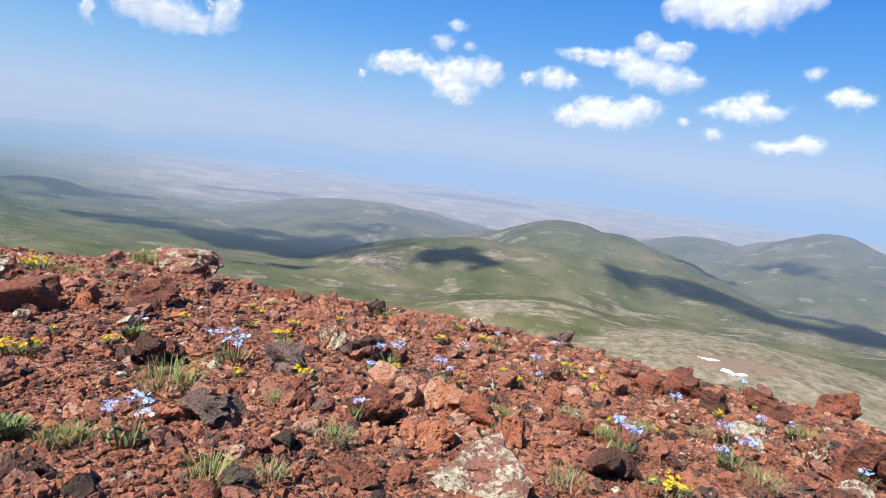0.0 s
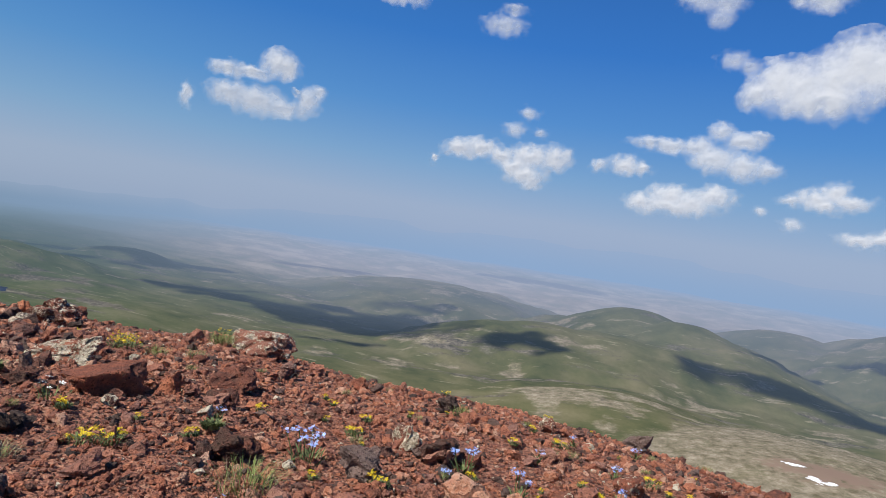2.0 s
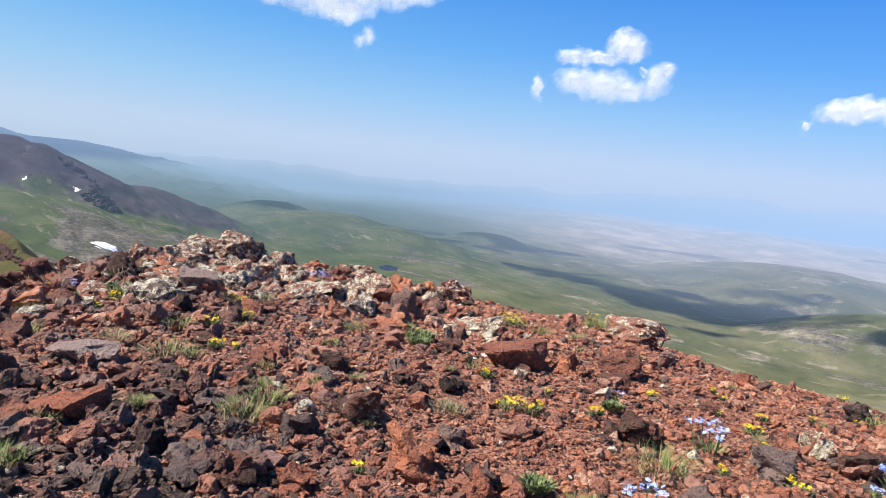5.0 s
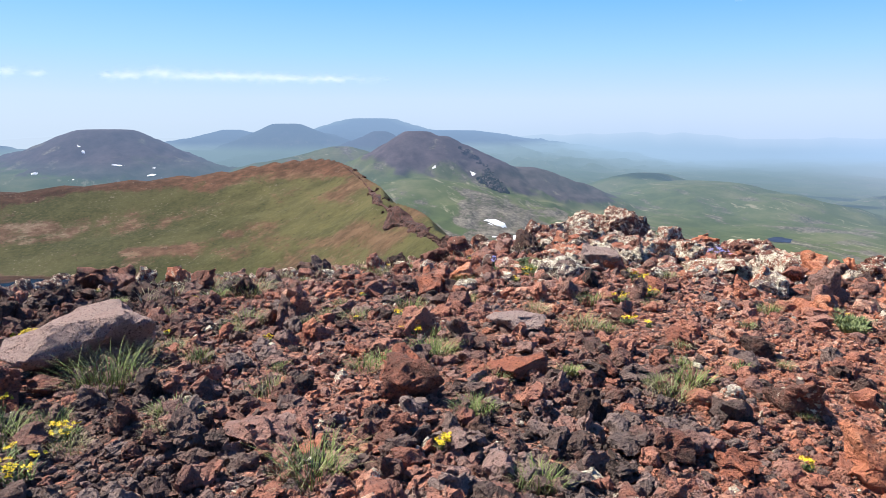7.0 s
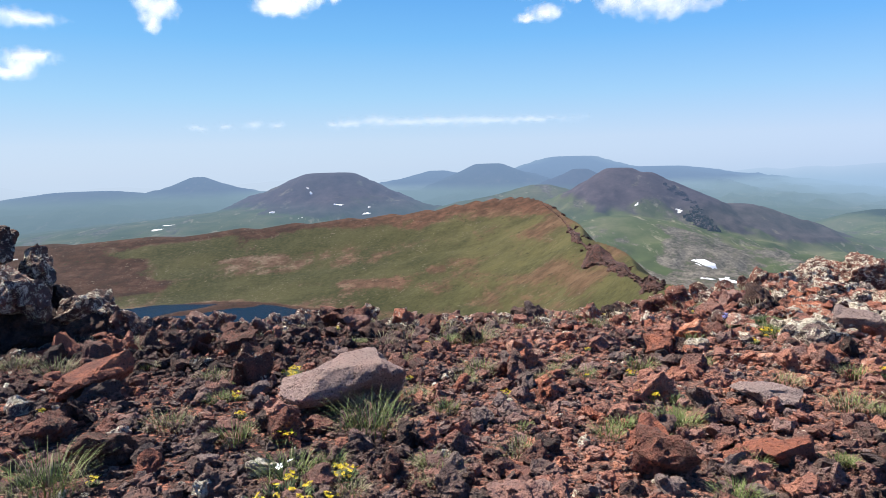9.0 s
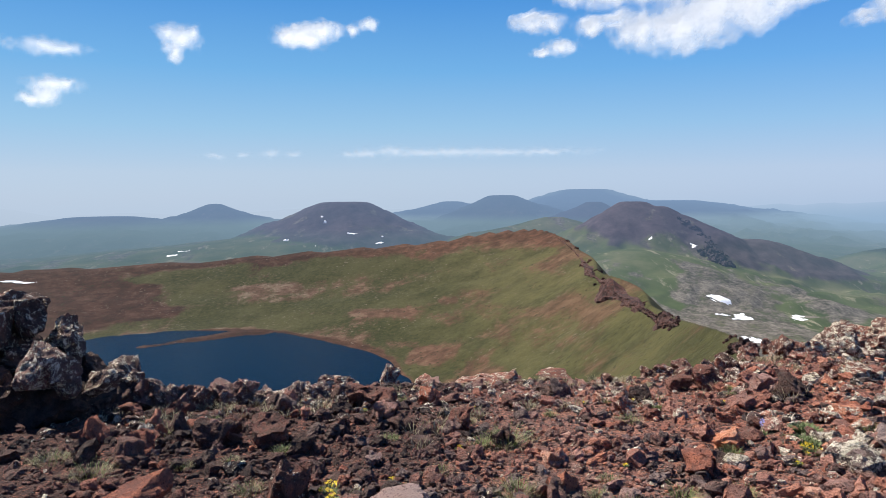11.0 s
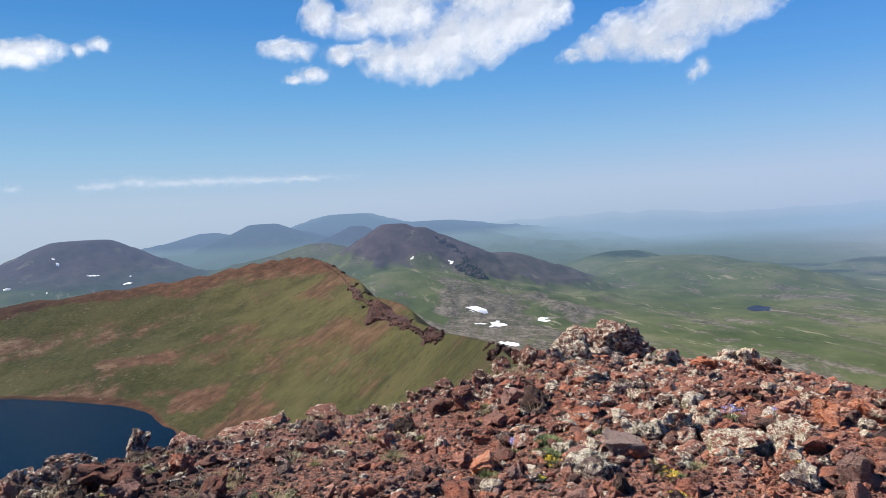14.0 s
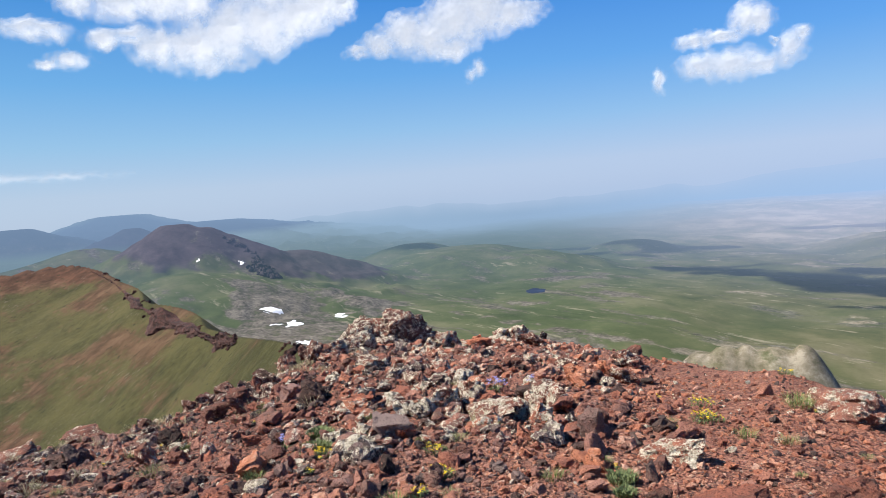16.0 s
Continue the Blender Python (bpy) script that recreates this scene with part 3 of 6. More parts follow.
def water_material():
    m, n, l, b = material("lake_water")
    pos = n.new("ShaderNodeNewGeometry").outputs["Position"]
    l.new(ramp(n, l, noise_tex(n, l, pos, 0.02, 4), [(0.3, (0.0006, 0.0055, 0.015)), (0.7, (0.001, 0.0085, 0.021))]), b.inputs["Base Color"])
    b.inputs["Roughness"].default_value = 0.2
    b.inputs["IOR"].default_value = 1.33
    b.inputs["Specular IOR Level"].default_value = 0.05
    bump(n, l, b, noise_tex(n, l, pos, 0.7, 4, 0.6), 0.5, 0.25)
    return m


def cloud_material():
    """Cumulus: a diffuse, translucent body with an added glow for its scattered sunlight, thin and ragged at the edge.
    """
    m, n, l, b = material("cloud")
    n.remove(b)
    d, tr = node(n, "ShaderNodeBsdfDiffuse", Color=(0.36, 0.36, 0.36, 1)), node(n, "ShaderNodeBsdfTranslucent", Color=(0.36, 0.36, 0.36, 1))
    # added glow in place of sunlight scattered inside the cloud
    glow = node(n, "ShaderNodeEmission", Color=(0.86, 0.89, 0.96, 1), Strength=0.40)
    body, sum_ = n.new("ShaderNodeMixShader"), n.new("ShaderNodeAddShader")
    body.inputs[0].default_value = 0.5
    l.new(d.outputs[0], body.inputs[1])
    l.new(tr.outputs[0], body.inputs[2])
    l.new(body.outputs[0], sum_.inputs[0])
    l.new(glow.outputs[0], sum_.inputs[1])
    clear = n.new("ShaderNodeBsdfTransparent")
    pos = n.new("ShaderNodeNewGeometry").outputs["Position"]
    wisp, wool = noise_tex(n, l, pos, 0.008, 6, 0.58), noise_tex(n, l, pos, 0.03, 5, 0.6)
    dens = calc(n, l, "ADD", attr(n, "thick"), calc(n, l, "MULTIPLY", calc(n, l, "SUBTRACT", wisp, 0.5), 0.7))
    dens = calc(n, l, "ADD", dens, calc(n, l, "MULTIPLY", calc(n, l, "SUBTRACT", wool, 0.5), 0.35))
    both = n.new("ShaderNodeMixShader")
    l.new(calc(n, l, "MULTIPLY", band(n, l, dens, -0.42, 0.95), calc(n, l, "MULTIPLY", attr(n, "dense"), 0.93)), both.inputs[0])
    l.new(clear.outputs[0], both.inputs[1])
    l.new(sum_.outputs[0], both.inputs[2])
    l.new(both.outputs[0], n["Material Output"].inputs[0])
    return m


def lava_material():
    """Dark red-black lava of the rim's broken wall."""
    m, n, l, b = material("dark_lava")
    pos = n.new("ShaderNodeNewGeometry").outputs["Position"]
    a, c = noise_tex(n, l, pos, 0.35, 6, 0.7), noise_tex(n, l, pos, 1.6, 5, 0.7)
    l.new(ramp(n, l, calc(n, l, "ADD", calc(n, l, "MULTIPLY", a, 0.6), calc(n, l, "MULTIPLY", c, 0.4)), [(0.35, (0.010, 0.005, 0.004)), (0.5, (0.055, 0.019, 0.013)), (0.65, (0.125, 0.048, 0.033))]), b.inputs["Base Color"])
    b.inputs["Roughness"].default_value = 0.95
    bump(n, l, b, c, 1.0, 0.8)
    return m


LAVA = lava_material()
RANGES = ranges_material()
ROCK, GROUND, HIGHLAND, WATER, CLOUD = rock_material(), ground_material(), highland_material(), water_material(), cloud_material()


# ---------------------------------------------------------------- mesh helpers
def mesh_from(name, verts, faces, mat, attrs=None, flat=False):
    """A mesh from arrays; faces all of one size."""
    me = bpy.data.meshes.new(name)
    verts, faces = np.asarray(verts, np.float32), np.asarray(faces, np.int32)
    me.vertices.add(len(verts))
    me.vertices.foreach_set("co", verts.ravel())
    k = faces.shape[1]
    me.loops.add(faces.size)
    me.loops.foreach_set("vertex_index", faces.ravel())
    me.polygons.add(len(faces))
    me.polygons.foreach_set("loop_start", np.arange(0, faces.size, k, dtype=np.int32))
    me.polygons.foreach_set("use_smooth", np.full(len(faces), not flat))
    me.update(calc_edges=True)
    for key, value in (attrs or {}).items():
        a = me.attributes.new(key, "FLOAT", "POINT")
        a.data.foreach_set("value", np.broadcast_to(np.asarray(value, np.float32), (len(verts),)).ravel().copy())
    me.materials.append(mat)
    return me


def grid_faces(rows, cols):
    i = np.arange((rows - 1) * cols).reshape(rows - 1, cols)[:, :-1]
    return np.stack([i, i + 1, i + cols + 1, i + cols], -1).reshape(-1, 4)


# ---------------------------------------------------------------- land
AZ = np.concatenate([np.arange(-180, -60, 4.0), np.arange(-60, 56, 0.5), np.arange(56, 80, 0.2), np.arange(80, 118, 0.3), np.arange(118, 132, 0.5), np.arange(132, 180.1, 4.0)])


def land(name, radii, mat, fine):
    a, r = np.meshgrid(np.radians(AZ), radii)
    x, y = -r * np.sin(a), r * np.cos(a)
    z, cinder, red, scree, near, t = height(x, y)
    if fine:
        k = smooth(14, 5, r)
        z = z + k * 0.030 * fbm(x / 0.5, y / 0.5, 4, 31)
    azd = np.degrees(a)
    dx, dy = x - LAKE_C[0], y - LAKE_C[1]
    contour = 0.5 + 0.5 * fbm(((np.arctan2(dy, dx) + 0.6) % (2 * math.pi)) * 3.4, np.hypot(dx, dy) / 21, 5, 53) - 0.15 * smooth(320, 170, r)
    attrs = dict(contour=contour.ravel(), dusty=((0.18 + 0.24 * smooth(15, 65, azd) * smooth(112, 92, azd)) * (1 - 0.85 * smooth(76, 100, azd) * smooth(1.6, 2.8, r)) * (1 - 0.7 * np.exp(-((azd - 60) / 15) ** 2) * smooth(1.9, 3.2, r))).ravel(), cinder=cinder.ravel(), red=red.ravel(), scree=scree.ravel(), near=near.ravel(),
                 tone=(0.66 - 0.22 * smooth(30, 80, azd) - 0.12 * np.exp(-((azd - 60) / 15) ** 2) * smooth(1.9, 3.2, r) - 0.46 * smooth(76, 100, azd) * smooth(1.6, 2.8, r) * smooth(165, 128, azd) - 0.34 * smooth(90, 106, azd) * smooth(2.2, 1.4, r) - 0.16 * smooth(48, 60, azd) * smooth(82, 68, azd) * smooth(1.9, 1.2, r) + 0.38 * smooth(125, 175, azd)).ravel(), dry=(smooth(36, 20, azd)).ravel(),
                 pink=(0.75 * np.exp(-((x - 470) / 120) ** 2 - ((y - 930) / 70) ** 2)).ravel())
    me = mesh_from(name, np.stack([x, y, z], -1).reshape(-1, 3), grid_faces(len(radii), len(AZ))[:, ::-1], mat, attrs)
    return new(name, me)


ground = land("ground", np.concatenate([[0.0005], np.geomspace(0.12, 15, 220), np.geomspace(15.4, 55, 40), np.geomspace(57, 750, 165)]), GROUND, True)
tagged(ground, "red cinder summit and grassy crater slopes", "ground", kind="structure")
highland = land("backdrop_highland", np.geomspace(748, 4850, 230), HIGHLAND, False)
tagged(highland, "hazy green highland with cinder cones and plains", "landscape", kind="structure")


def ring_wall():
    """Ring that closes the horizon: hazy far ranges and a veil of painted haze above them."""
    a = np.radians(np.arange(-180, 180.1, 0.5))
    az = np.degrees(a)
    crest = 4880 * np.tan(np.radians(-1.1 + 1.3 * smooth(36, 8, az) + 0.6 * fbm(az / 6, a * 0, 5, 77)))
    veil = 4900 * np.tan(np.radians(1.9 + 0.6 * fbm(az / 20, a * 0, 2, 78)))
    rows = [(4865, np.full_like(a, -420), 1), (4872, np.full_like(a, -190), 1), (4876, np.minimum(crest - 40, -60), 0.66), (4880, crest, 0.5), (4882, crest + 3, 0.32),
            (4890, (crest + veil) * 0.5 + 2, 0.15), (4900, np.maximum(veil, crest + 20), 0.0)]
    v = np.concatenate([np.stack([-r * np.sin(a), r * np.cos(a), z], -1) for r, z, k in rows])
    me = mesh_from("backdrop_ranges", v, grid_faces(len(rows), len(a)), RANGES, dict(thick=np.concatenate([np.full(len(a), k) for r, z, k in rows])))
    return tagged(new("backdrop_ranges", me), "pale blue mountain ranges and glowing haze on the horizon", "mountains", kind="structure")


ring_wall()


def lake():
    a = np.linspace(0, 2 * math.pi, 97)[:-1]
    rr = np.linspace(0.0005, 1.35, 14)
    ca, sa = -math.sin(radians(107)), math.cos(radians(107))
    A, R = np.meshgrid(a, rr)
    u, v = LAKE_A * R * np.cos(A), LAKE_B * R * np.sin(A)
    x, y = LAKE_C[0] + u * ca - v * sa, LAKE_C[1] + u * sa + v * ca
    V = np.stack([x, y, np.full_like(x, LAKE_Z + 0.5)], -1).reshape(-1, 3)
    i = np.arange(13 * 96).reshape(13, 96)
    j = np.roll(i, -1, 1)
    F = np.stack([i, j, j + 96, i + 96], -1).reshape(-1, 4)
    return tagged(new("water", mesh_from("water", V, F, WATER)), "deep blue crater lake", "lake", kind="structure")


lake()


# ---------------------------------------------------------------- clouds
def cloud(lobes, seed, dense=1.0, dist=4300.0):
    """A cumulus as a lumpy body, crisp above and soft below. lobes: azimuth, elevation, half-width and half-height of its puffs, in degrees."""
    L = np.array(lobes, float)
    az0, el0 = (L[:, 0].min() + L[:, 0].max()) / 2, (L[:, 1].min() + L[:, 1].max()) / 2
    unit = dist * math.tan(radians(1))
    cu, cv, su, sv = -(L[:, 0] - az0) * math.cos(radians(el0)), L[:, 1] - el0, L[:, 2], L[:, 3]
    wide = (cu + su).max() - (cu - su).min()
    fine = 0.5 + 0.5 * sv.mean()
    ulo, uhi, vlo, vhi = (cu - 1.6 * su).min() - 0.3, (cu + 1.6 * su).max() + 0.3, (cv - 1.7 * sv).min() - 0.3, (cv + 1.5 * sv).max() + 0.3
    step = max(0.10, wide / 170)
    u, v = np.meshgrid(np.arange(ulo, uhi, step), np.arange(vlo, vhi, step))
    k1 = 1.3 / fine
    wu, wv = u + 0.32 * fine * fbm(u * k1, v * k1, 4, seed), v + 0.30 * fine * fbm(u * k1 + 7, v * k1, 4, seed + 1)
    f, puff = np.full_like(u, -1.5), np.full_like(u, -1.5)
    for a, b, ru, rv in zip(cu, cv, su, sv):
        k = 1.06 - np.hypot((wu - a) / ru, (wv - b) / (rv * np.where(wv < b, 1.15, 1.0)))
        k = np.where(k < 0, k * np.minimum(ru, rv) / 0.6, k)
        f, puff = np.log(np.exp(6 * f) + np.exp(6 * k)) / 6, np.log(np.exp(3.5 * puff) + np.exp(3.5 * k)) / 3.5
    f = f - 0.05 + 0.38 * fbm(u * 1.9 / fine + seed, v * 1.9 / fine, 5, seed + 2)
    body = np.sqrt(np.clip(puff + 0.5, 0.02, 2.0)) + 0.03 * fbm(u * 1.1 / fine, v * 1.1 / fine, 3, seed + 5)
    keep = f > -0.75
    idx = -np.ones(f.shape, int)
    idx[keep] = np.arange(keep.sum())
    q = np.stack([idx[:-1, :-1], idx[:-1, 1:], idx[1:, 1:], idx[1:, :-1]], -1).reshape(-1, 4)
    q = q[(q >= 0).all(1)]
    deep = unit * min(sv.max() * 1.1, 1.6)
    front, back = np.stack([u * unit, -body * deep, v * unit], -1)[keep], np.stack([u * unit, body * deep * 0.5 + 4, v * unit], -1)[keep]
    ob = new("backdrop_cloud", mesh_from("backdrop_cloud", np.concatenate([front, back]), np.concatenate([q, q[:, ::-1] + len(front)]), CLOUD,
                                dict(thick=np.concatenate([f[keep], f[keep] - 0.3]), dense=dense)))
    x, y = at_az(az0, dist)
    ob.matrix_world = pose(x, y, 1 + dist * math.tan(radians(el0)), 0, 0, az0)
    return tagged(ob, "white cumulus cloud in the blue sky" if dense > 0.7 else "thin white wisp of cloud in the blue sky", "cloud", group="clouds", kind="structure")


cloud([(25.6, 10.3, 1.38, 0.59), (23.7, 10.4, 1.47, 0.44), (21.5, 11.5, 1.47, 1.18), (20.9, 11.2, 1.23, 0.69)], 40, 1.00)
cloud([(28.4, 7.8, 0.44, 0.79), (25.2, 8.5, 1.72, 0.98), (23.0, 8.3, 2.46, 1.23), (21.0, 8.0, 2.21, 0.74), (18.8, 9.0, 1.18, 1.23), (18.0, 9.8, 0.59, 0.39), (20.0, 9.5, 0.39, 0.29)], 41, 0.80)
cloud([(5.5, 7.2, 1.47, 0.74), (3.8, 7.5, 1.87, 0.83), (1.8, 7.0, 0.98, 0.59), (-0.6, 7.2, 1.96, 1.08), (-2.8, 7.5, 1.47, 1.08), (-0.4, 5.6, 1.87, 0.79), (0.7, 6.3, 1.47, 0.74), (7.6, 6.1, 0.34, 0.29)], 42, 1.00)
cloud([(1.0, 9.4, 0.98, 0.59), (0.0, 10.9, 0.74, 0.49), (-1.1, 9.3, 0.54, 0.29)], 43, 0.65)
cloud([(-6.5, 7.3, 0.69, 0.49), (-8.7, 7.6, 1.47, 0.79), (-10.1, 7.5, 0.69, 0.39)], 44, 0.95)
cloud([(-10.3, 9.6, 1.47, 0.44), (-12.1, 9.5, 1.72, 0.59), (-13.9, 9.5, 1.47, 0.79), (-15.2, 8.7, 1.72, 1.08), (-17.6, 8.3, 1.96, 0.98), (-19.3, 8.1, 1.08, 0.49), (-15.7, 10.9, 0.98, 0.79), (-17.3, 10.3, 1.47, 0.69), (-18.5, 10.7, 0.69, 0.39)], 45, 0.85)
cloud([(-10.3, 4.7, 1.28, 0.79), (-12.5, 5.5, 1.87, 0.98), (-14.1, 5.2, 1.72, 0.88), (-15.8, 5.8, 1.57, 0.88), (-12.8, 4.7, 2.95, 0.59)], 46, 1.00)
cloud([(-21.4, 6.1, 0.88, 0.39), (-23.0, 6.4, 1.72, 0.79), (-24.2, 7.0, 1.08, 0.79), (-25.3, 6.3, 1.47, 0.49), (-23.6, 5.8, 0.98, 0.39)], 47, 0.95)
cloud([(-21.6, 4.3, 0.69, 0.44), (-19.3, 5.1, 0.39, 0.25)], 48, 0.70)
cloud([(-26.2, 3.7, 1.23, 0.39), (-27.6, 3.9, 1.08, 0.44), (-28.4, 4.2, 1.08, 0.69)], 49, 0.95)
cloud([(-28.0, 9.3, 0.64, 0.44)], 50, 0.65)
cloud([(-29.6, 7.7, 0.59, 0.39), (-30.4, 7.7, 1.08, 0.64), (-31.3, 7.5, 0.98, 0.54)], 51, 0.95)
cloud([(-17.7, 13.6, 1.47, 0.98), (-19.2, 14.7, 2.21, 2.06), (-20.9, 14.3, 2.95, 2.06), (-23.1, 14.9, 3.19, 2.55), (-24.8, 16.5, 2.70, 2.36), (-26.0, 15.7, 2.06, 2.06), (-22.6, 13.3, 3.44, 0.88), (-26.8, 15.1, 1.23, 1.23)], 52, 1.00)
cloud([(-15.8, 16.4, 1.23, 0.69), (-16.9, 15.9, 0.69, 0.44)], 53, 0.55)
cloud([(3.3, 17.5, 1.87, 0.83), (2.6, 18.9, 0.98, 0.39)], 54, 0.65)
cloud([(12.3, 18.6, 2.21, 0.69), (13.6, 18.9, 1.23, 0.69)], 55, 0.80)
cloud([(-12.9, 20.6, 1.72, 0.69), (-14.5, 20.4, 1.72, 0.59), (-14.3, 19.2, 1.08, 0.74), (-11.9, 21.1, 1.47, 0.69)], 56, 0.60)
cloud([(-21.7, 20.8, 1.96, 0.98), (-19.6, 20.8, 0.74, 0.59)], 57, 0.80)
cloud([(78.1, 14.3, 1.57, 0.69), (76.6, 14.0, 1.38, 0.64), (74.7, 16.8, 1.38, 1.47), (71.7, 15.9, 2.46, 0.98), (68.3, 16.7, 3.44, 1.72), (66.2, 16.4, 1.47, 1.23), (69.1, 12.9, 2.21, 1.47), (66.2, 12.8, 2.95, 1.87), (63.2, 14.2, 3.44, 2.70), (60.2, 14.7, 2.95, 2.46), (57.3, 15.4, 2.46, 1.72), (55.4, 16.1, 1.96, 1.72), (53.7, 16.1, 1.23, 1.08), (72.8, 13.5, 1.23, 0.59), (70.4, 13.8, 1.47, 0.49), (67.7, 18.6, 4.42, 1.96), (59.6, 17.9, 3.93, 2.21), (55.8, 17.4, 2.95, 1.96)], 58, 1.00)
cloud([(75.1, 12.1, 1.28, 0.59), (76.7, 11.7, 0.74, 0.25)], 59, 0.90)
cloud([(53.2, 12.3, 1.08, 0.44), (51.4, 12.8, 1.47, 0.88), (49.0, 13.6, 2.46, 1.72), (46.9, 12.9, 2.21, 1.47), (44.6, 14.3, 2.95, 2.21), (42.1, 14.6, 2.95, 1.96), (39.7, 14.4, 2.95, 1.08), (45.6, 11.8, 2.46, 0.69), (42.5, 15.8, 3.93, 1.47)], 60, 0.95)
cloud([(43.0, 10.4, 0.54, 0.64), (43.6, 9.9, 0.44, 0.54)], 61, 0.70)
cloud([(97.0, 13.1, 1.96, 0.88), (95.2, 13.5, 1.57, 0.83), (96.2, 12.8, 1.47, 0.59), (98.0, 12.8, 1.23, 0.69)], 62, 1.00)
cloud([(91.3, 14.1, 0.79, 0.49), (92.7, 13.6, 0.49, 0.39)], 63, 0.80)
cloud([(107.3, 12.7, 0.79, 0.49), (106.2, 12.4, 1.47, 0.88), (106.8, 11.3, 0.69, 0.79), (105.2, 12.9, 0.44, 0.49)], 64, 0.80)
cloud([(115.7, 11.0, 2.21, 0.54), (114.6, 10.9, 1.23, 0.34)], 65, 0.60)
cloud([(115.4, 8.3, 1.47, 0.54), (115.8, 7.6, 0.98, 0.74), (114.5, 8.5, 0.79, 0.29), (116.7, 7.3, 0.88, 0.49)], 66, 0.75)
cloud([(93.2, 3.6, 0.69, 0.25), (91.8, 3.7, 1.23, 0.29), (89.4, 3.9, 1.47, 0.39), (87.0, 3.7, 2.46, 0.34), (84.1, 3.7, 2.95, 0.29), (80.2, 3.7, 3.44, 0.29), (76.3, 3.7, 2.95, 0.20)], 67, 0.30)
cloud([(104.0, 3.4, 0.79, 0.20), (101.8, 3.5, 0.59, 0.20), (99.6, 3.6, 0.74, 0.25), (97.8, 3.6, 0.59, 0.20)], 68, 0.20)


def overhead_cloud(x, y, z, rx, ry, turn, seed, up=2600.0):
    """A flat-based cumulus between the sun and the land at (x, y, z), which lies in its shadow."""
    nx, ny = 48, 48
    u, v = np.meshgrid(np.linspace(-1, 1, nx), np.linspace(-1, 1, ny))
    f = 0.55 - 0.85 * np.hypot(u, v) + 1.25 * fbm(u * 2.9 + seed, v * 2.9 * ry / rx * 1.6 - seed, 6, seed)
    f = f - 2 * np.maximum(0, np.hypot(u, v) - 0.85)
    keep = f > -0.25
    idx = -np.ones(f.shape, int)
    idx[keep] = np.arange(keep.sum())
    q = np.stack([idx[:-1, :-1], idx[:-1, 1:], idx[1:, 1:], idx[1:, :-1]], -1).reshape(-1, 4)
    q = q[(q >= 0).all(1)]
    body = np.sqrt(np.maximum(f, 0))
    top = np.stack([u * rx, v * ry, body * 0.5 * min(rx, ry)], -1)[keep]
    base = np.stack([u * rx, v * ry, -body * 0.08 * min(rx, ry) - 0.5], -1)[keep]
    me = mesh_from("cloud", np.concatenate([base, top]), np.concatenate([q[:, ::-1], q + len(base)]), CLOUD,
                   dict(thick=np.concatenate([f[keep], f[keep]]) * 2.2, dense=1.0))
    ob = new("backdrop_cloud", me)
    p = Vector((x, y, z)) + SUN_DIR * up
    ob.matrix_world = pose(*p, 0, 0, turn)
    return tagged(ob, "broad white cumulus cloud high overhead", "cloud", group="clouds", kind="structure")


overhead_cloud(-1200, 2170, -248, 380, 230, 29, 3)
overhead_cloud(-365, 1880, -298, 520, 350, 8, 4)
overhead_cloud(-715, 1910, -286, 320, 130, 21, 5)
overhead_cloud(47, 1600, -242, 150, 90, -2, 6)
overhead_cloud(800, 1590, -284, 430, 160, -24, 7)
overhead_cloud(1033, 1526, -294, 240, 136, -34, 8)
overhead_cloud(815, 1904, -244, 110, 76, -23, 9)
overhead_cloud(-879, 3077, -248, 400, 136, 16, 10)
overhead_cloud(178, 3842, -196, 416, 144, -3, 11)
overhead_cloud(926, 3153, -259, 184, 76, -16, 12)
overhead_cloud(1083, 1960, -204, 136, 60, -29, 13)
overhead_cloud(-1904, 1620, -190, 230, 110, 50, 14)
overhead_cloud(-165, 2060, -282, 240, 120, 5, 16)
overhead_cloud(-350, 1490, -287, 130, 40, 13, 17)
overhead_cloud(-1588, 2128, -249, 240, 51, 37, 15)


# ---------------------------------------------------------------- stones
def ico(sub):
    bm = bmesh.new()
    bmesh.ops.create_icosphere(bm, subdivisions=sub, radius=1.0)
    v = np.array([p.co[:] for p in bm.verts])
    f = np.array([[p.index for p in q.verts] for q in bm.faces])
    bm.free()
    return v / np.linalg.norm(v, axis=1)[:, None], f


ICO = {k: ico(k) for k in (1, 2, 3, 4, 5)}


def noise3(p, seed):
    """Smooth value noise in space, -1 to 1."""
    fl = np.floor(p)
    i = fl.astype(np.int64)
    u = p - fl
    u = u * u * (3 - 2 * u)
    total = 0.0
    for k in range(8):
        ox, oy, oz = k & 1, (k >> 1) & 1, k >> 2
        w = (u[:, 0] if ox else 1 - u[:, 0]) * (u[:, 1] if oy else 1 - u[:, 1]) * (u[:, 2] if oz else 1 - u[:, 2])
        total = total + w * _hash(i[:, 0] + ox + 57 * (i[:, 2] + oz), i[:, 1] + oy - 113 * (i[:, 2] + oz), seed)
    return 2 * total - 1


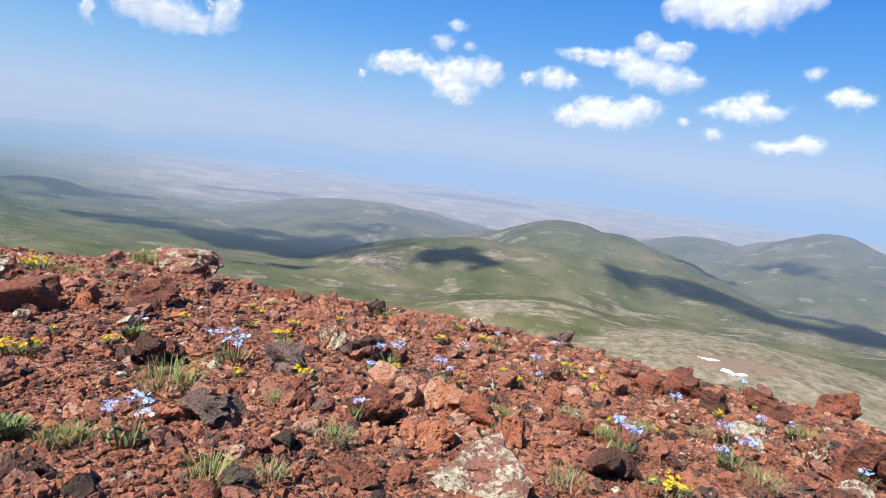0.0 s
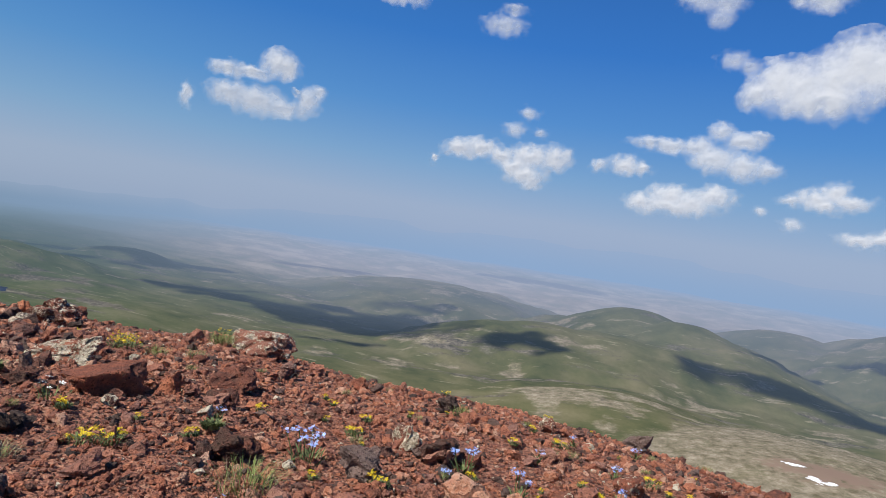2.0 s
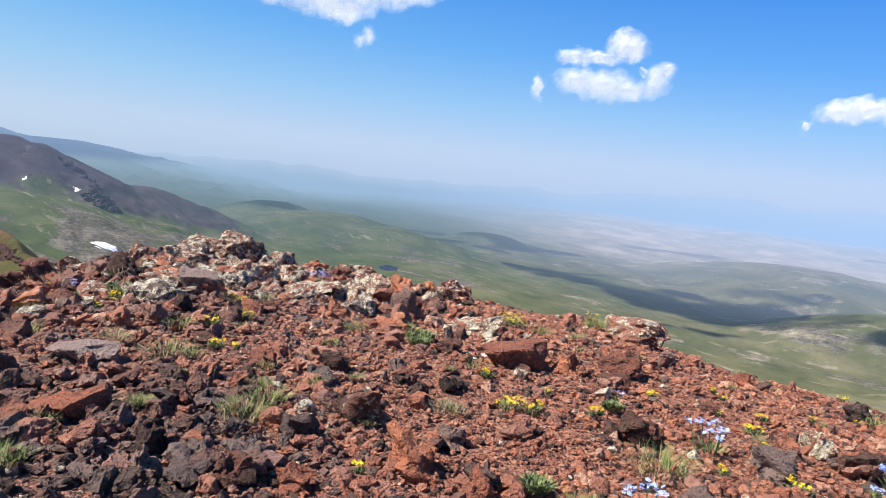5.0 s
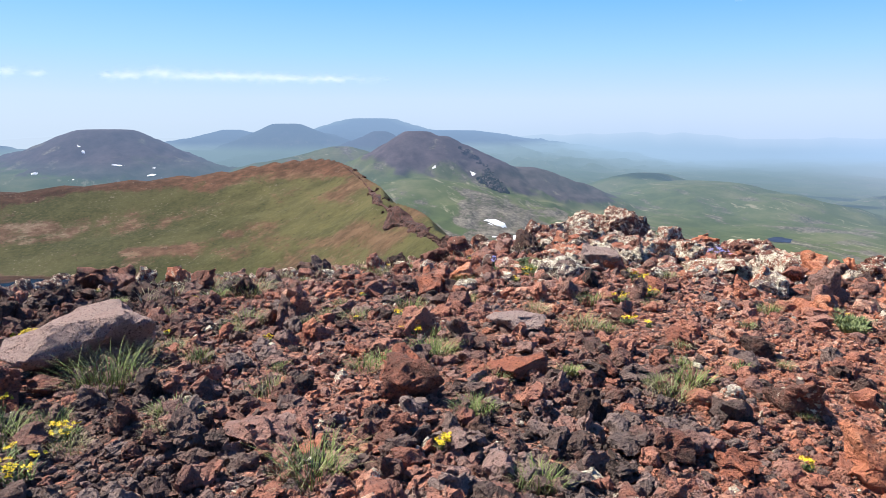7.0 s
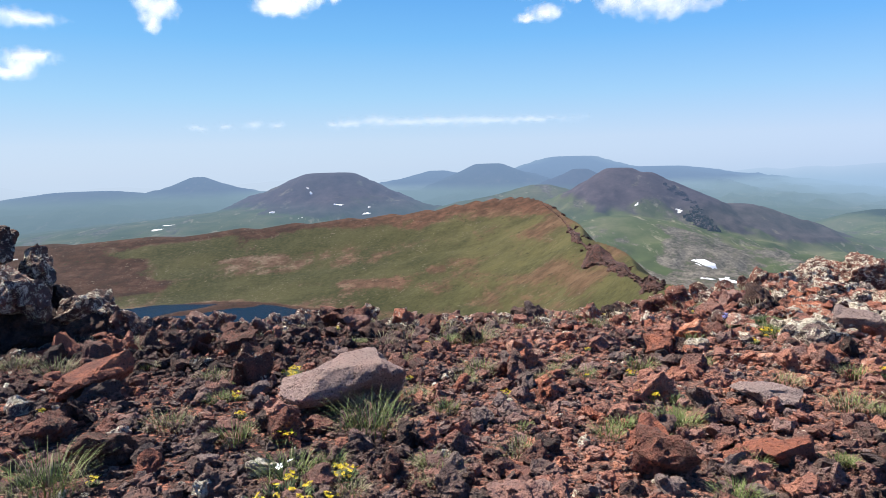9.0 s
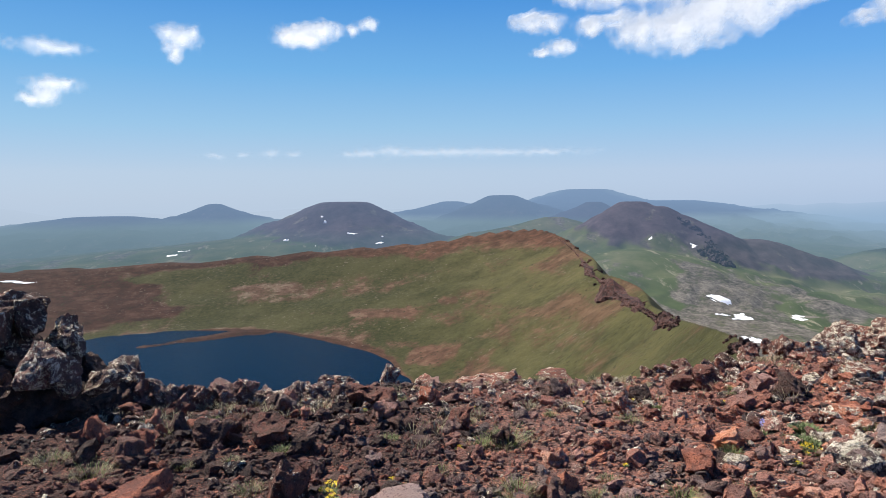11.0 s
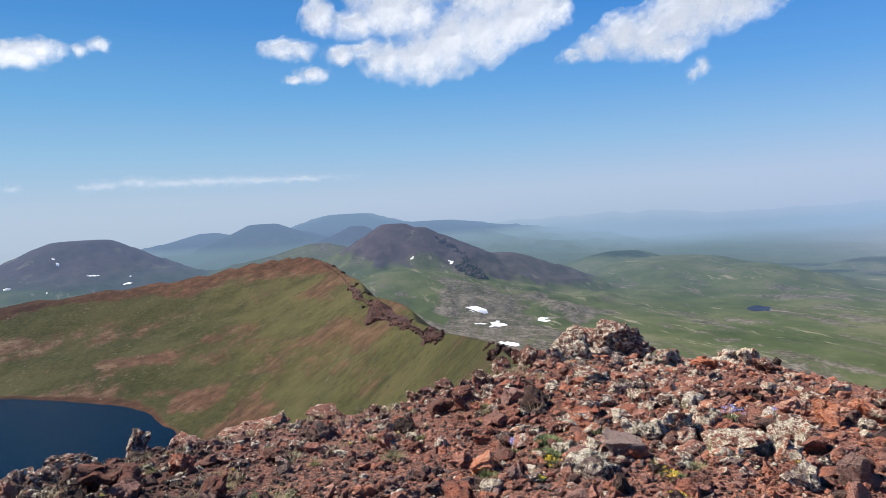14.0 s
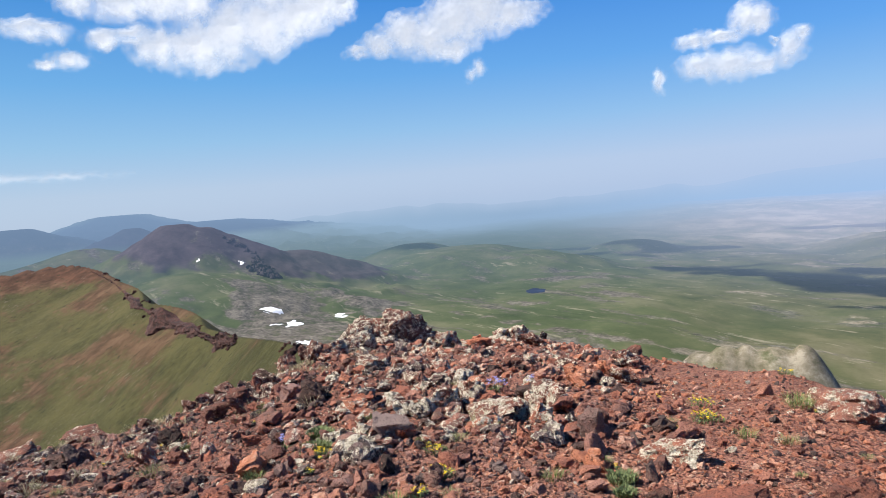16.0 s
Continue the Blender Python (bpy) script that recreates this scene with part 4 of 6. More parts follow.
def stone(sub, seed, rough=0.06, cuts=11, hollows=4):
    """A broken piece of scoria about 1 across: fracture faces, scooped hollows, sharp ridges and a pitted skin."""
    rng = np.random.default_rng(seed)
    d, f = ICO[sub]
    n = rng.normal(size=(cuts, 3))
    n /= np.linalg.norm(n, axis=1)[:, None]
    h = rng.uniform(0.36, 0.9, cuts)
    dots = d @ n.T
    r = np.minimum(np.where(dots > 0.08, h / np.maximum(dots, 0.08), 9).min(1), 1.2)
    if sub == 1:
        r = r * rng.uniform(0.75, 1.2, len(d))
    for k in range(hollows if sub > 1 else 0):
        c = rng.normal(size=3)
        c /= np.linalg.norm(c)
        r = r * (1 - rng.uniform(0.12, 0.34) * np.exp(-(1 - d @ c) / rng.uniform(0.05, 0.22)))
    v = d * r[:, None] * rng.uniform(0.68, 1.0, 3)
    if sub > 1:
        o = rng.uniform(0, 40, 3)
        v = v + rough * 1.7 * np.stack([noise3(d * 1.9 + o + 9 * k, seed + k) for k in range(3)], -1)
        skin = 0.8 * (0.4 - np.abs(noise3(v * 4.2 + o, seed + 5)))
        if sub > 2:
            skin = skin + 0.9 * (0.4 - np.abs(noise3(v * 8.5 + o, seed + 6))) - 0.8 * np.clip(noise3(v * 7 - o, seed + 7) - 0.25, 0, 1)
        if sub > 3:
            skin = skin + 0.6 * (0.4 - np.abs(noise3(v * 19 + o, seed + 8)))
        if sub > 4:
            skin = skin + 0.4 * (0.4 - np.abs(noise3(v * 40 + o, seed + 9)))
        v = v * (1 + rough * 1.5 * skin)[:, None]
    v = v - (v.max(0) + v.min(0)) / 2
    v /= np.ptp(v, axis=0).max()
    return v, f


def ground_z(x, y):
    x, y = np.atleast_1d(np.asarray(x, float)), np.atleast_1d(np.asarray(y, float))
    return height(x, y)[0] + smooth(14, 5, np.hypot(x, y)) * 0.030 * fbm(x / 0.5, y / 0.5, 4, 31)


def rock(x, y, wide, high, tone, crust, seed, z=None, grey=0.0, slab=None, rough=0.11):
    """A loose rock bedded in the cinders."""
    rng = np.random.default_rng(seed + 900)
    v, f = stone(3 if wide < 0.07 else 4 if wide < 0.24 else 5, seed, rough)
    a = rng.uniform(0, 6.28)
    c, s = math.cos(a), math.sin(a)
    v = v / np.ptp(v, axis=0)
    v = np.stack([c * v[:, 0] - s * v[:, 1], s * v[:, 0] + c * v[:, 1], v[:, 2]], -1)
    v = v * (wide, wide * rng.uniform(0.65, 0.9), high * 1.35)
    if slab is not None:
        # a flat-topped slab, one end raised, its length turned by slab degrees
        v, f = stone(5, seed, 0.05, 16, 1)
        v = v / np.ptp(v, axis=0) + (0, 0, 0.1)
        v[:, 2] = np.minimum(v[:, 2], 0.36 + 0.05 * v[:, 1])
        v = v * (wide, 0.62 * wide, high * 1.45) * np.stack([np.ones(len(v))] * 2 + [0.75 + 0.8 * v[:, 0]], -1)
        c, s = math.cos(radians(slab)), math.sin(radians(slab))
        v = np.stack([c * v[:, 0] - s * v[:, 1], s * v[:, 0] + c * v[:, 1], v[:, 2]], -1)
    me = mesh_from("rock", v, f, ROCK, dict(tone=tone, lichen=crust * 0.85, grey=grey))
    me.set_sharp_from_angle(angle=radians(38))
    ob = new("rock", me)
    base = float(ground_z(x, y)[0]) if z is None else z
    ob.matrix_world = pose(x, y, base + high * 0.36)
    look_ = "lichen-crusted pale grey" if crust > 0.6 else "charcoal-dark" if tone < 0.2 else "dark reddish-brown" if tone < 0.45 else "rust-red" if tone < 0.7 else "bright orange-red"
    return tagged(ob, look_ + " volcanic rock lying in red cinders", "rock", group="rocks on the summit")


def turns(rng, count):
    """Random rotation matrices."""
    q = rng.normal(size=(count, 4))
    q /= np.linalg.norm(q, axis=1)[:, None]
    w, a, b, c = q.T
    return np.stack([1 - 2 * (b * b + c * c), 2 * (a * b - c * w), 2 * (a * c + b * w), 2 * (a * b + c * w), 1 - 2 * (a * a + c * c), 2 * (b * c - a * w),
                     2 * (a * c - b * w), 2 * (b * c + a * w), 1 - 2 * (a * a + b * b)], -1).reshape(-1, 3, 3)


def tones(rng, x, y, az, r):
    """Colour of the stones by place: orange-red to the north, dark brown towards the lake, some charcoal everywhere."""
    count = len(x)
    edge = smooth(76, 100, az) * smooth(1.6, 2.8, r)
    dark = 0.14 + 0.10 * smooth(25, 80, az) + 0.3 * edge - 0.04 * smooth(10, -20, az)
    t = np.where(rng.uniform(size=count) < dark, rng.uniform(0.04, 0.26, count), rng.normal(0.66, 0.15, count) - 0.14 * smooth(30, 85, az) - 0.36 * edge - 0.42 * smooth(90, 106, az) * smooth(2.2, 1.4, r) - 0.2 * smooth(48, 60, az) * smooth(82, 68, az) * smooth(1.9, 1.2, r))
    crest = np.exp(-((az - 60) / 15) ** 2) * smooth(1.9, 3.2, r)
    return np.clip(t - 0.13 * crest + 0.18 * fbm(x / 0.35, y / 0.35, 2, 63), 0, 1), np.maximum(edge, 0.7 * crest)


def scatter(name, label, count, sub, lo, hi, r0, r1, seed, power=1.0, variants=24, tail=2.0, sector=(-52, 126), crusted=None, bed=0.16):
    """Many loose stones of like size, joined."""
    rng = np.random.default_rng(seed)
    kinds = [stone(sub, seed * 100 + k, 0.13) for k in range(variants)]
    az = rng.uniform(*sector, count)
    r = r0 * (r1 / r0) ** (rng.uniform(0, 1, count) ** power)
    re = np.interp(az, BRINK[:, 0], BRINK[:, 1])
    ok = r < re * 1.06
    az, r = az[ok], r[ok]
    x, y = -r * np.sin(np.radians(az)), r * np.cos(np.radians(az))
    # bare patches of fine cinders
    bare = fbm(x / 0.6, y / 0.6, 3, 61) + 0.25 * fbm(x / 0.2, y / 0.2, 2, 62)
    keep = rng.uniform(size=len(x)) < (1.0 - 0.55 * smooth(0.0, 0.4, bare) * smooth(90, 40, az) * (lo > 0.02))
    x, y, az, r = x[keep], y[keep], az[keep], r[keep]
    count = len(x)
    size = lo * (hi / lo) ** (rng.uniform(size=count) ** tail)
    z = ground_z(x, y)
    t, edge = tones(rng, x, y, az, r)
    crusty = 0.04 + 0.45 * np.exp(-((az - 55) / 17) ** 2) * smooth(2.2, 3.4, r) + 0.35 * smooth(0.72, 0.95, r / np.interp(az, BRINK[:, 0], BRINK[:, 1])) * smooth(45, 60, az)
    li = np.where(rng.uniform(size=count) < crusty, rng.uniform(0.5, 1.0, count), 0.0)
    if crusted:
        li = np.where(fbm(x / 0.55, y / 0.55, 3, 64) + rng.normal(0, 0.2, count) > -0.08, rng.uniform(*crusted, count), 0.0)
    R = turns(rng, count)
    which = rng.integers(0, variants, count)
    gy = (0.12 + 0.5 * rng.uniform(size=count) ** 2) * (0.4 + 0.6 * smooth(15, 65, az)) * (1 - 0.85 * edge)
    V, F, T, L, G, base = [], [], [], [], [], 0
    for k in range(variants):
        m = which == k
        if not m.any():
            continue
        v, f = kinds[k]
        p = np.einsum("nij,vj->nvi", R[m], v) * size[m][:, None, None] * np.array([1, 1, 0.8])
        p = p + np.stack([x[m], y[m], z[m] + size[m] * bed], -1)[:, None, :]
        n = m.sum()
        V.append(p.reshape(-1, 3))
        F.append((f[None] + (np.arange(n) * len(v))[:, None, None] + base).reshape(-1, 3))
        T.append(np.repeat(t[m], len(v)))
        L.append(np.repeat(li[m], len(v)))
        G.append(np.repeat(gy[m], len(v)))
        base += n * len(v)
    me = mesh_from(name, np.concatenate(V), np.concatenate(F), ROCK, dict(tone=np.concatenate(T), lichen=np.concatenate(L), grey=np.concatenate(G)), flat=True)
    return tagged(new(name, me), label, "gravel", kind="stuff")


def cobbles(count, seed, az0, az1, r0, r1, lo, hi, tail, sub):
    """Fist-sized stones near the path, each one a thing; alike ones share a shape."""
    rng = np.random.default_rng(seed)
    shapes = []
    for k in range(30):
        tone = (0.06, 0.2, 0.36, 0.5, 0.66)[k % 5]
        v, f = stone(sub, seed * 50 + k, 0.13)
        me = mesh_from("cobble", v, f, ROCK, dict(tone=tone, lichen=0.0, grey=0.08 + 0.4 * rng.uniform() ** 2))
        me.set_sharp_from_angle(angle=radians(38))
        shapes.append((tone, me))
    placed = 0
    while placed < count:
        az, r = rng.uniform(az0, az1), r0 * (r1 / r0) ** (rng.uniform() ** 0.85)
        x, y = at_az(az, r)
        if r > 0.97 * np.interp(az, BRINK[:, 0], BRINK[:, 1]):
            continue
        placed += 1
        want = float(tones(rng, np.array([x]), np.array([y]), np.array([az]), np.array([r]))[0][0])
        tone, me = min(shapes, key=lambda k: abs(k[0] - want) + rng.uniform(0, 0.08))
        size = lo * (hi / lo) ** (rng.uniform() ** tail)
        ob = new("cobble", me)
        ob.matrix_world = pose(x, y, float(ground_z(x, y)[0]) + 0.2 * size, *rng.uniform(-25, 25, 2), rng.uniform(0, 360)) @ Matrix.Diagonal((size, size, 0.85 * size, 1))
        look_ = "charcoal-black" if tone < 0.1 else "dark brown" if tone < 0.3 else "reddish-brown" if tone < 0.45 else "rust-red"
        tagged(ob, look_ + " jagged scoria stone lying among red cinders", "stone", group="cobbles among the cinders")


cobbles(170, 21, 52, 122, 0.9, 3.6, 0.045, 0.11, 1.6, 4)
cobbles(110, 22, -40, 52, 0.9, 3.4, 0.035, 0.09, 1.8, 3)
scatter("clinker", "packed jagged clinker stones, dark red and black", 1700, 3, 0.026, 0.075, 0.6, 2.9, 1, 0.8, 40, 1.8, (44, 140))
scatter("broken_scoria", "broken red scoria stones of all sizes", 1500, 2, 0.018, 0.06, 0.6, 3.6, 12, 0.75, 40, 2.2, (-50, 46))
scatter("scoria_crumbs", "crumbled red scoria", 14000, 1, 0.008, 0.026, 0.6, 4.3, 13, 0.8, 30, 1.6, (-50, 50))
scatter("far_cobbles", "stony litter along the crater rim", 5200, 2, 0.028, 0.11, 2.0, 11.5, 2, 0.75, 40, 3.0, (30, 126))
scatter("lichen_stones", "lichen-crusted lava fragments along the crest", 560, 3, 0.045, 0.17, 2.3, 8.5, 8, 0.8, 30, 1.8, (38, 66), (0.55, 1.0))
scatter("rim_stones", "dark lichen-crusted stones along the brink above the lake", 420, 3, 0.035, 0.15, 3.3, 5.6, 15, 0.6, 30, 1.7, (72, 120), (0.55, 0.95))
scatter("pebbles", "small broken red cinders", 2600, 2, 0.016, 0.034, 0.5, 3.4, 3, 0.85, 30, 2.0, (40, 140))
scatter("cinders", "crumbs of red and black cinder", 11000, 1, 0.008, 0.026, 0.5, 4.0, 6, 0.85, 30, 2.0, (40, 140))
scatter("grit", "fine red cinder grit", 8000, 1, 0.005, 0.013, 0.6, 2.2, 4, 0.8, 20, 1.5, (-45, 60), None, 0.3)
scatter("far_pebbles", "pebbles and cinders along the crater rim", 15000, 1, 0.016, 0.045, 1.9, 10.5, 5, 0.8, 30, 2.0)

rock(-4.14, 1.74, 0.273, 0.156, 0.35, 0.5, 1)
rock(-3.77, 1.12, 0.156, 0.087, 0.05, 0, 2)
rock(-4.28, 1.60, 0.239, 0.100, 0.3, 0.3, 3)
rock(-2.22, 0.73, 0.187, 0.083, 0.45, 0, 4)
rock(-2.52, 1.00, 0.168, 0.084, 0.85, 0, 5)
rock(-3.37, 1.82, 0.235, 0.134, 0.12, 0.4, 6)
rock(-1.85, 1.17, 0.099, 0.063, 0.05, 0, 7)
rock(-1.51, 0.69, 0.195, 0.058, 0.15, 0.1, 8, grey=0.85, slab=20)
rock(-1.52, 0.52, 0.089, 0.067, 0.1, 0, 9, grey=0.3)
rock(-1.15, 0.48, 0.175, 0.062, 0.52, 0, 10, slab=110)
rock(-0.76, 0.85, 0.123, 0.078, 0.3, 0.6, 11)
rock(-0.56, 0.75, 0.124, 0.076, 0.7, 0.1, 12)
rock(-1.32, 1.66, 0.107, 0.068, 0.75, 0.1, 13)
rock(-1.64, 2.11, 0.144, 0.084, 0.35, 0.1, 14)
rock(-1.19, 1.90, 0.281, 0.096, 0.5, 1.0, 15)
rock(-0.82, 1.56, 0.20, 0.085, 0.5, 0, 16, slab=28)
rock(-0.99, 3.04, 0.40, 0.112, 0.5, 0.88, 17, grey=0.15)
rock(-0.36, 1.26, 0.070, 0.070, 0.2, 0.1, 18)
rock(-1.11, 0.23, 0.139, 0.086, 0.35, 0, 19)
rock(-0.90, 0.27, 0.071, 0.038, 0.2, 0, 20)
rock(-0.64, 0.57, 0.081, 0.041, 0.45, 0, 21)
rock(-2.42, 3.38, 0.220, 0.081, 0.8, 0.1, 22)
rock(-2.20, 2.79, 0.158, 0.063, 0.8, 0.1, 23)
rock(-2.03, 2.26, 0.215, 0.107, 0.4, 1, 24)
rock(-2.08, 1.96, 0.301, 0.088, 0.4, 1, 25)
rock(-2.14, 3.16, 0.202, 0.094, 0.4, 0.8, 26)
rock(-1.41, 0.95, 0.094, 0.039, 0.3, 0.5, 27)
rock(-1.15, 0.93, 0.084, 0.042, 0.4, 0.1, 28)
rock(-1.02, 1.04, 0.083, 0.048, 0.12, 0, 29)
rock(-0.78, 1.18, 0.055, 0.041, 0.05, 0, 30)
rock(-1.02, 1.52, 0.085, 0.043, 0.2, 0.4, 31)
rock(-0.70, 1.67, 0.102, 0.059, 0.6, 0.1, 32)
rock(-0.55, 1.66, 0.099, 0.049, 0.3, 0.1, 33)
rock(-1.04, 0.64, 0.071, 0.041, 0.3, 0, 34)
rock(-0.43, 0.75, 0.064, 0.055, 0.5, 0, 35)
rock(-0.71, 0.52, 0.073, 0.046, 0.3, 0, 36)
rock(-0.89, 0.49, 0.081, 0.050, 0.15, 0, 37)
rock(-0.09, 1.29, 0.107, 0.071, 0.12, 0.1, 38, grey=0.5)
rock(-0.05, 1.68, 0.106, 0.068, 0.5, 1, 39)
rock(0.04, 1.58, 0.099, 0.064, 0.2, 0.1, 40)
rock(0.14, 1.24, 0.124, 0.085, 0.92, 0, 41)
rock(0.24, 1.22, 0.090, 0.068, 0.9, 0, 42)
rock(0.29, 0.87, 0.185, 0.062, 0.5, 1.0, 43, grey=0.3, rough=0.09)
rock(0.11, 1.02, 0.096, 0.062, 0.5, 0.2, 44)
rock(0.30, 1.17, 0.092, 0.060, 0.6, 0, 45)
rock(0.22, 0.99, 0.075, 0.042, 0.75, 0.1, 46)
rock(0.98, 1.87, 0.127, 0.090, 0.45, 0, 47)
rock(1.01, 1.74, 0.086, 0.069, 0.25, 0, 48)
rock(1.24, 1.88, 0.134, 0.080, 0.4, 0, 49)
rock(1.97, 2.67, 0.225, 0.118, 0.5, 0, 50)
rock(0.89, 1.34, 0.110, 0.058, 0.5, 1, 51)
rock(1.04, 1.32, 0.085, 0.071, 0.5, 0.8, 52)
rock(1.13, 1.29, 0.157, 0.114, 0.4, 0.1, 53)
rock(0.52, 0.99, 0.098, 0.049, 0.3, 0.1, 54)
rock(0.11, 0.81, 0.087, 0.036, 0.45, 0, 55)
rock(0.43, 1.26, 0.030, 0.024, 0.5, 1, 56)
rock(0.34, 1.44, 0.066, 0.029, 0.5, 1, 57)
rock(0.53, 1.73, 0.079, 0.048, 0.5, 0.7, 58)
rock(-0.12, 0.95, 0.102, 0.047, 0.25, 0, 59, grey=0.3)
rock(-0.03, 1.07, 0.071, 0.051, 0.4, 0, 60)
rock(-0.28, 0.73, 0.066, 0.025, 0.15, 0, 61)
rock(0.79, 1.86, 0.087, 0.044, 0.5, 0.7, 62)
rock(0.82, 1.52, 0.089, 0.037, 0.5, 0.8, 63)
rock(0.12, 1.63, 0.088, 0.044, 0.45, 0.1, 64)
rock(0.85, 1.84, 0.105, 0.053, 0.6, 0, 65)
rock(-0.34, 1.32, 0.077, 0.051, 0.3, 0, 66)
rock(0.35, 1.08, 0.062, 0.041, 0.7, 0, 67)
rock(-0.62, 1.90, 0.145, 0.072, 0.4, 0.1, 68)
rock(0.49, 1.22, 0.081, 0.035, 0.5, 0.3, 69)
rock(-1.71, -0.39, 0.355, 0.155, 0.42, 0.1, 70, grey=0.8, slab=80, z=0.165)
rock(-2.00, -1.14, 0.245, 0.125, 0.46, 0.15, 71, slab=118)
rock(-2.89, -1.47, 0.218, 0.109, 0.45, 0, 72)
rock(-3.21, -1.77, 0.185, 0.124, 0.5, 0, 73)
rock(-3.09, -1.15, 0.238, 0.117, 0.35, 0, 74, grey=0.4)
rock(-2.16, -0.71, 0.176, 0.137, 0.25, 0.6, 75)
rock(-1.49, -0.51, 0.138, 0.083, 0.4, 0.2, 76)
rock(-3.90, -0.50, 0.338, 0.152, 0.3, 0.4, 77)
rock(-3.04, -0.05, 0.161, 0.113, 0.35, 0.2, 78)
rock(-4.18, 0.66, 0.224, 0.075, 0.1, 0.1, 79)
rock(-3.86, 1.14, 0.144, 0.090, 0.05, 0.1, 80)
rock(-1.42, -0.87, 0.180, 0.085, 0.2, 0, 81)
rock(-2.64, 0.10, 0.118, 0.083, 0.2, 0, 82)
rock(-1.63, 0.15, 0.077, 0.046, 0.5, 0, 83)
rock(-1.30, -0.76, 0.065, 0.052, 0.5, 0, 84)
rock(-1.16, -0.27, 0.067, 0.056, 0.3, 0, 85)
rock(-4.56, -0.72, 0.199, 0.119, 0.2, 0.3, 86)
rock(-4.36, -1.14, 0.136, 0.097, 0.1, 0.1, 87)
rock(-4.69, -1.62, 0.213, 0.128, 0.15, 0.3, 88)
rock(-4.14, -1.68, 0.190, 0.114, 0.3, 0.3, 89)
rock(-4.95, 2.20, 0.197, 0.137, 0.4, 0.75, 90)
rock(-5.03, 2.00, 0.215, 0.107, 0.3, 0.75, 91)
rock(-5.64, 3.36, 0.259, 0.152, 0.35, 0.75, 92)
rock(-1.20, 0.25, 0.145, 0.073, 0.5, 0, 93)
rock(-2.73, -0.74, 0.147, 0.098, 0.12, 0.2, 94)
rock(-3.72, 0.34, 0.198, 0.082, 0.3, 0.4, 95)
rock(-1.16, -0.00, 0.091, 0.045, 0.3, 0, 96)
rock(-1.60, -1.09, 0.144, 0.064, 0.3, 0, 97)
rock(-4.79, -1.79, 0.762, 0.118, 0.3, 0.9, 98)
rock(-5.05, -1.12, 0.445, 0.142, 0.3, 0.9, 99)
rock(-5.10, -0.78, 0.402, 0.179, 0.3, 0.9, 100)
rock(-6.11, -0.39, 0.321, 0.225, 0.3, 0.9, 101)
rock(-6.91, 0.70, 0.901, 0.144, 0.4, 0.8, 102)
rock(-3.08, -0.61, 0.139, 0.089, 0.2, 0, 103)
rock(-3.01, -0.09, 0.150, 0.076, 0.2, 0, 104, grey=0.3)
rock(-3.13, -0.32, 0.141, 0.079, 0.15, 0, 105)
rock(-2.98, -0.91, 0.218, 0.136, 0.25, 0, 106)
rock(-3.08, -1.18, 0.255, 0.128, 0.2, 0, 107)
rock(-6.93, 3.91, 0.317, 0.222, 0.35, 0.75, 108)
rock(-5.22, 2.43, 0.271, 0.163, 0.2, 0.75, 109)
rock(-6.58, 0.02, 0.348, 0.116, 0.4, 0.8, 110)
rock(-6.78, 1.36, 0.489, 0.134, 0.35, 0.7, 111)
rock(-6.05, 2.25, 0.260, 0.108, 0.3, 0.75, 112)
rock(-1.56, 1.99, 0.165, 0.129, 0.3, 0.1, 113, grey=0.35)
rock(-1.42, 1.78, 0.129, 0.082, 0.6, 0, 114, grey=0.35)
rock(-2.71, 1.93, 0.193, 0.071, 0.5, 0.1, 115)
rock(-2.89, 1.81, 0.183, 0.067, 0.5, 0.1, 116)
rock(-2.16, 1.43, 0.189, 0.094, 0.12, 0.2, 117, grey=0.7)
rock(-4.67, 2.02, 0.234, 0.150, 0.15, 0.75, 118)
rock(-3.79, 1.12, 0.176, 0.098, 0.15, 0.1, 119)
rock(-2.36, 1.89, 0.235, 0.106, 0.4, 1, 120)
rock(-2.35, 2.11, 0.185, 0.107, 0.4, 1, 121)
rock(-1.94, 2.25, 0.176, 0.106, 0.4, 1, 122)
rock(-2.48, 3.72, 0.259, 0.120, 0.4, 0.9, 123)
rock(-2.99, 2.29, 0.241, 0.095, 0.35, 0.9, 124)
rock(-5.75, 3.28, 0.217, 0.225, 0.3, 0.75, 125)
rock(-4.12, 4.71, 0.356, 0.156, 0.35, 0.8, 126)
rock(-4.94, 5.87, 0.102, 0.143, 0.1, 0.75, 127)
rock(-4.27, 4.12, 0.261, 0.115, 0.75, 0, 128)
rock(-2.29, 2.88, 0.133, 0.107, 0.8, 0, 129)
rock(-2.35, 3.26, 0.109, 0.080, 0.75, 0, 130)
rock(-3.81, 2.57, 0.233, 0.121, 0.35, 0.9, 131)
rock(-2.89, 2.98, 0.258, 0.110, 0.4, 0.7, 132)
rock(-2.96, 4.58, 0.290, 0.135, 0.3, 0.5, 133)
rock(-6.12, 2.13, 0.256, 0.119, 0.3, 0.75, 134)
rock(-6.20, 2.51, 0.293, 0.146, 0.3, 0.7, 135)
rock(-6.47, 3.28, 0.379, 0.189, 0.3, 0.7, 136)
rock(-2.41, 1.72, 0.135, 0.070, 0.35, 1, 137)
rock(-2.00, 2.05, 0.132, 0.089, 0.4, 1, 138)
rock(-1.97, 1.83, 0.107, 0.056, 0.4, 0.8, 139)
rock(-4.46, 2.10, 0.188, 0.081, 0.3, 0.8, 140)
rock(-2.70, 3.33, 0.138, 0.072, 0.35, 0.9, 141)
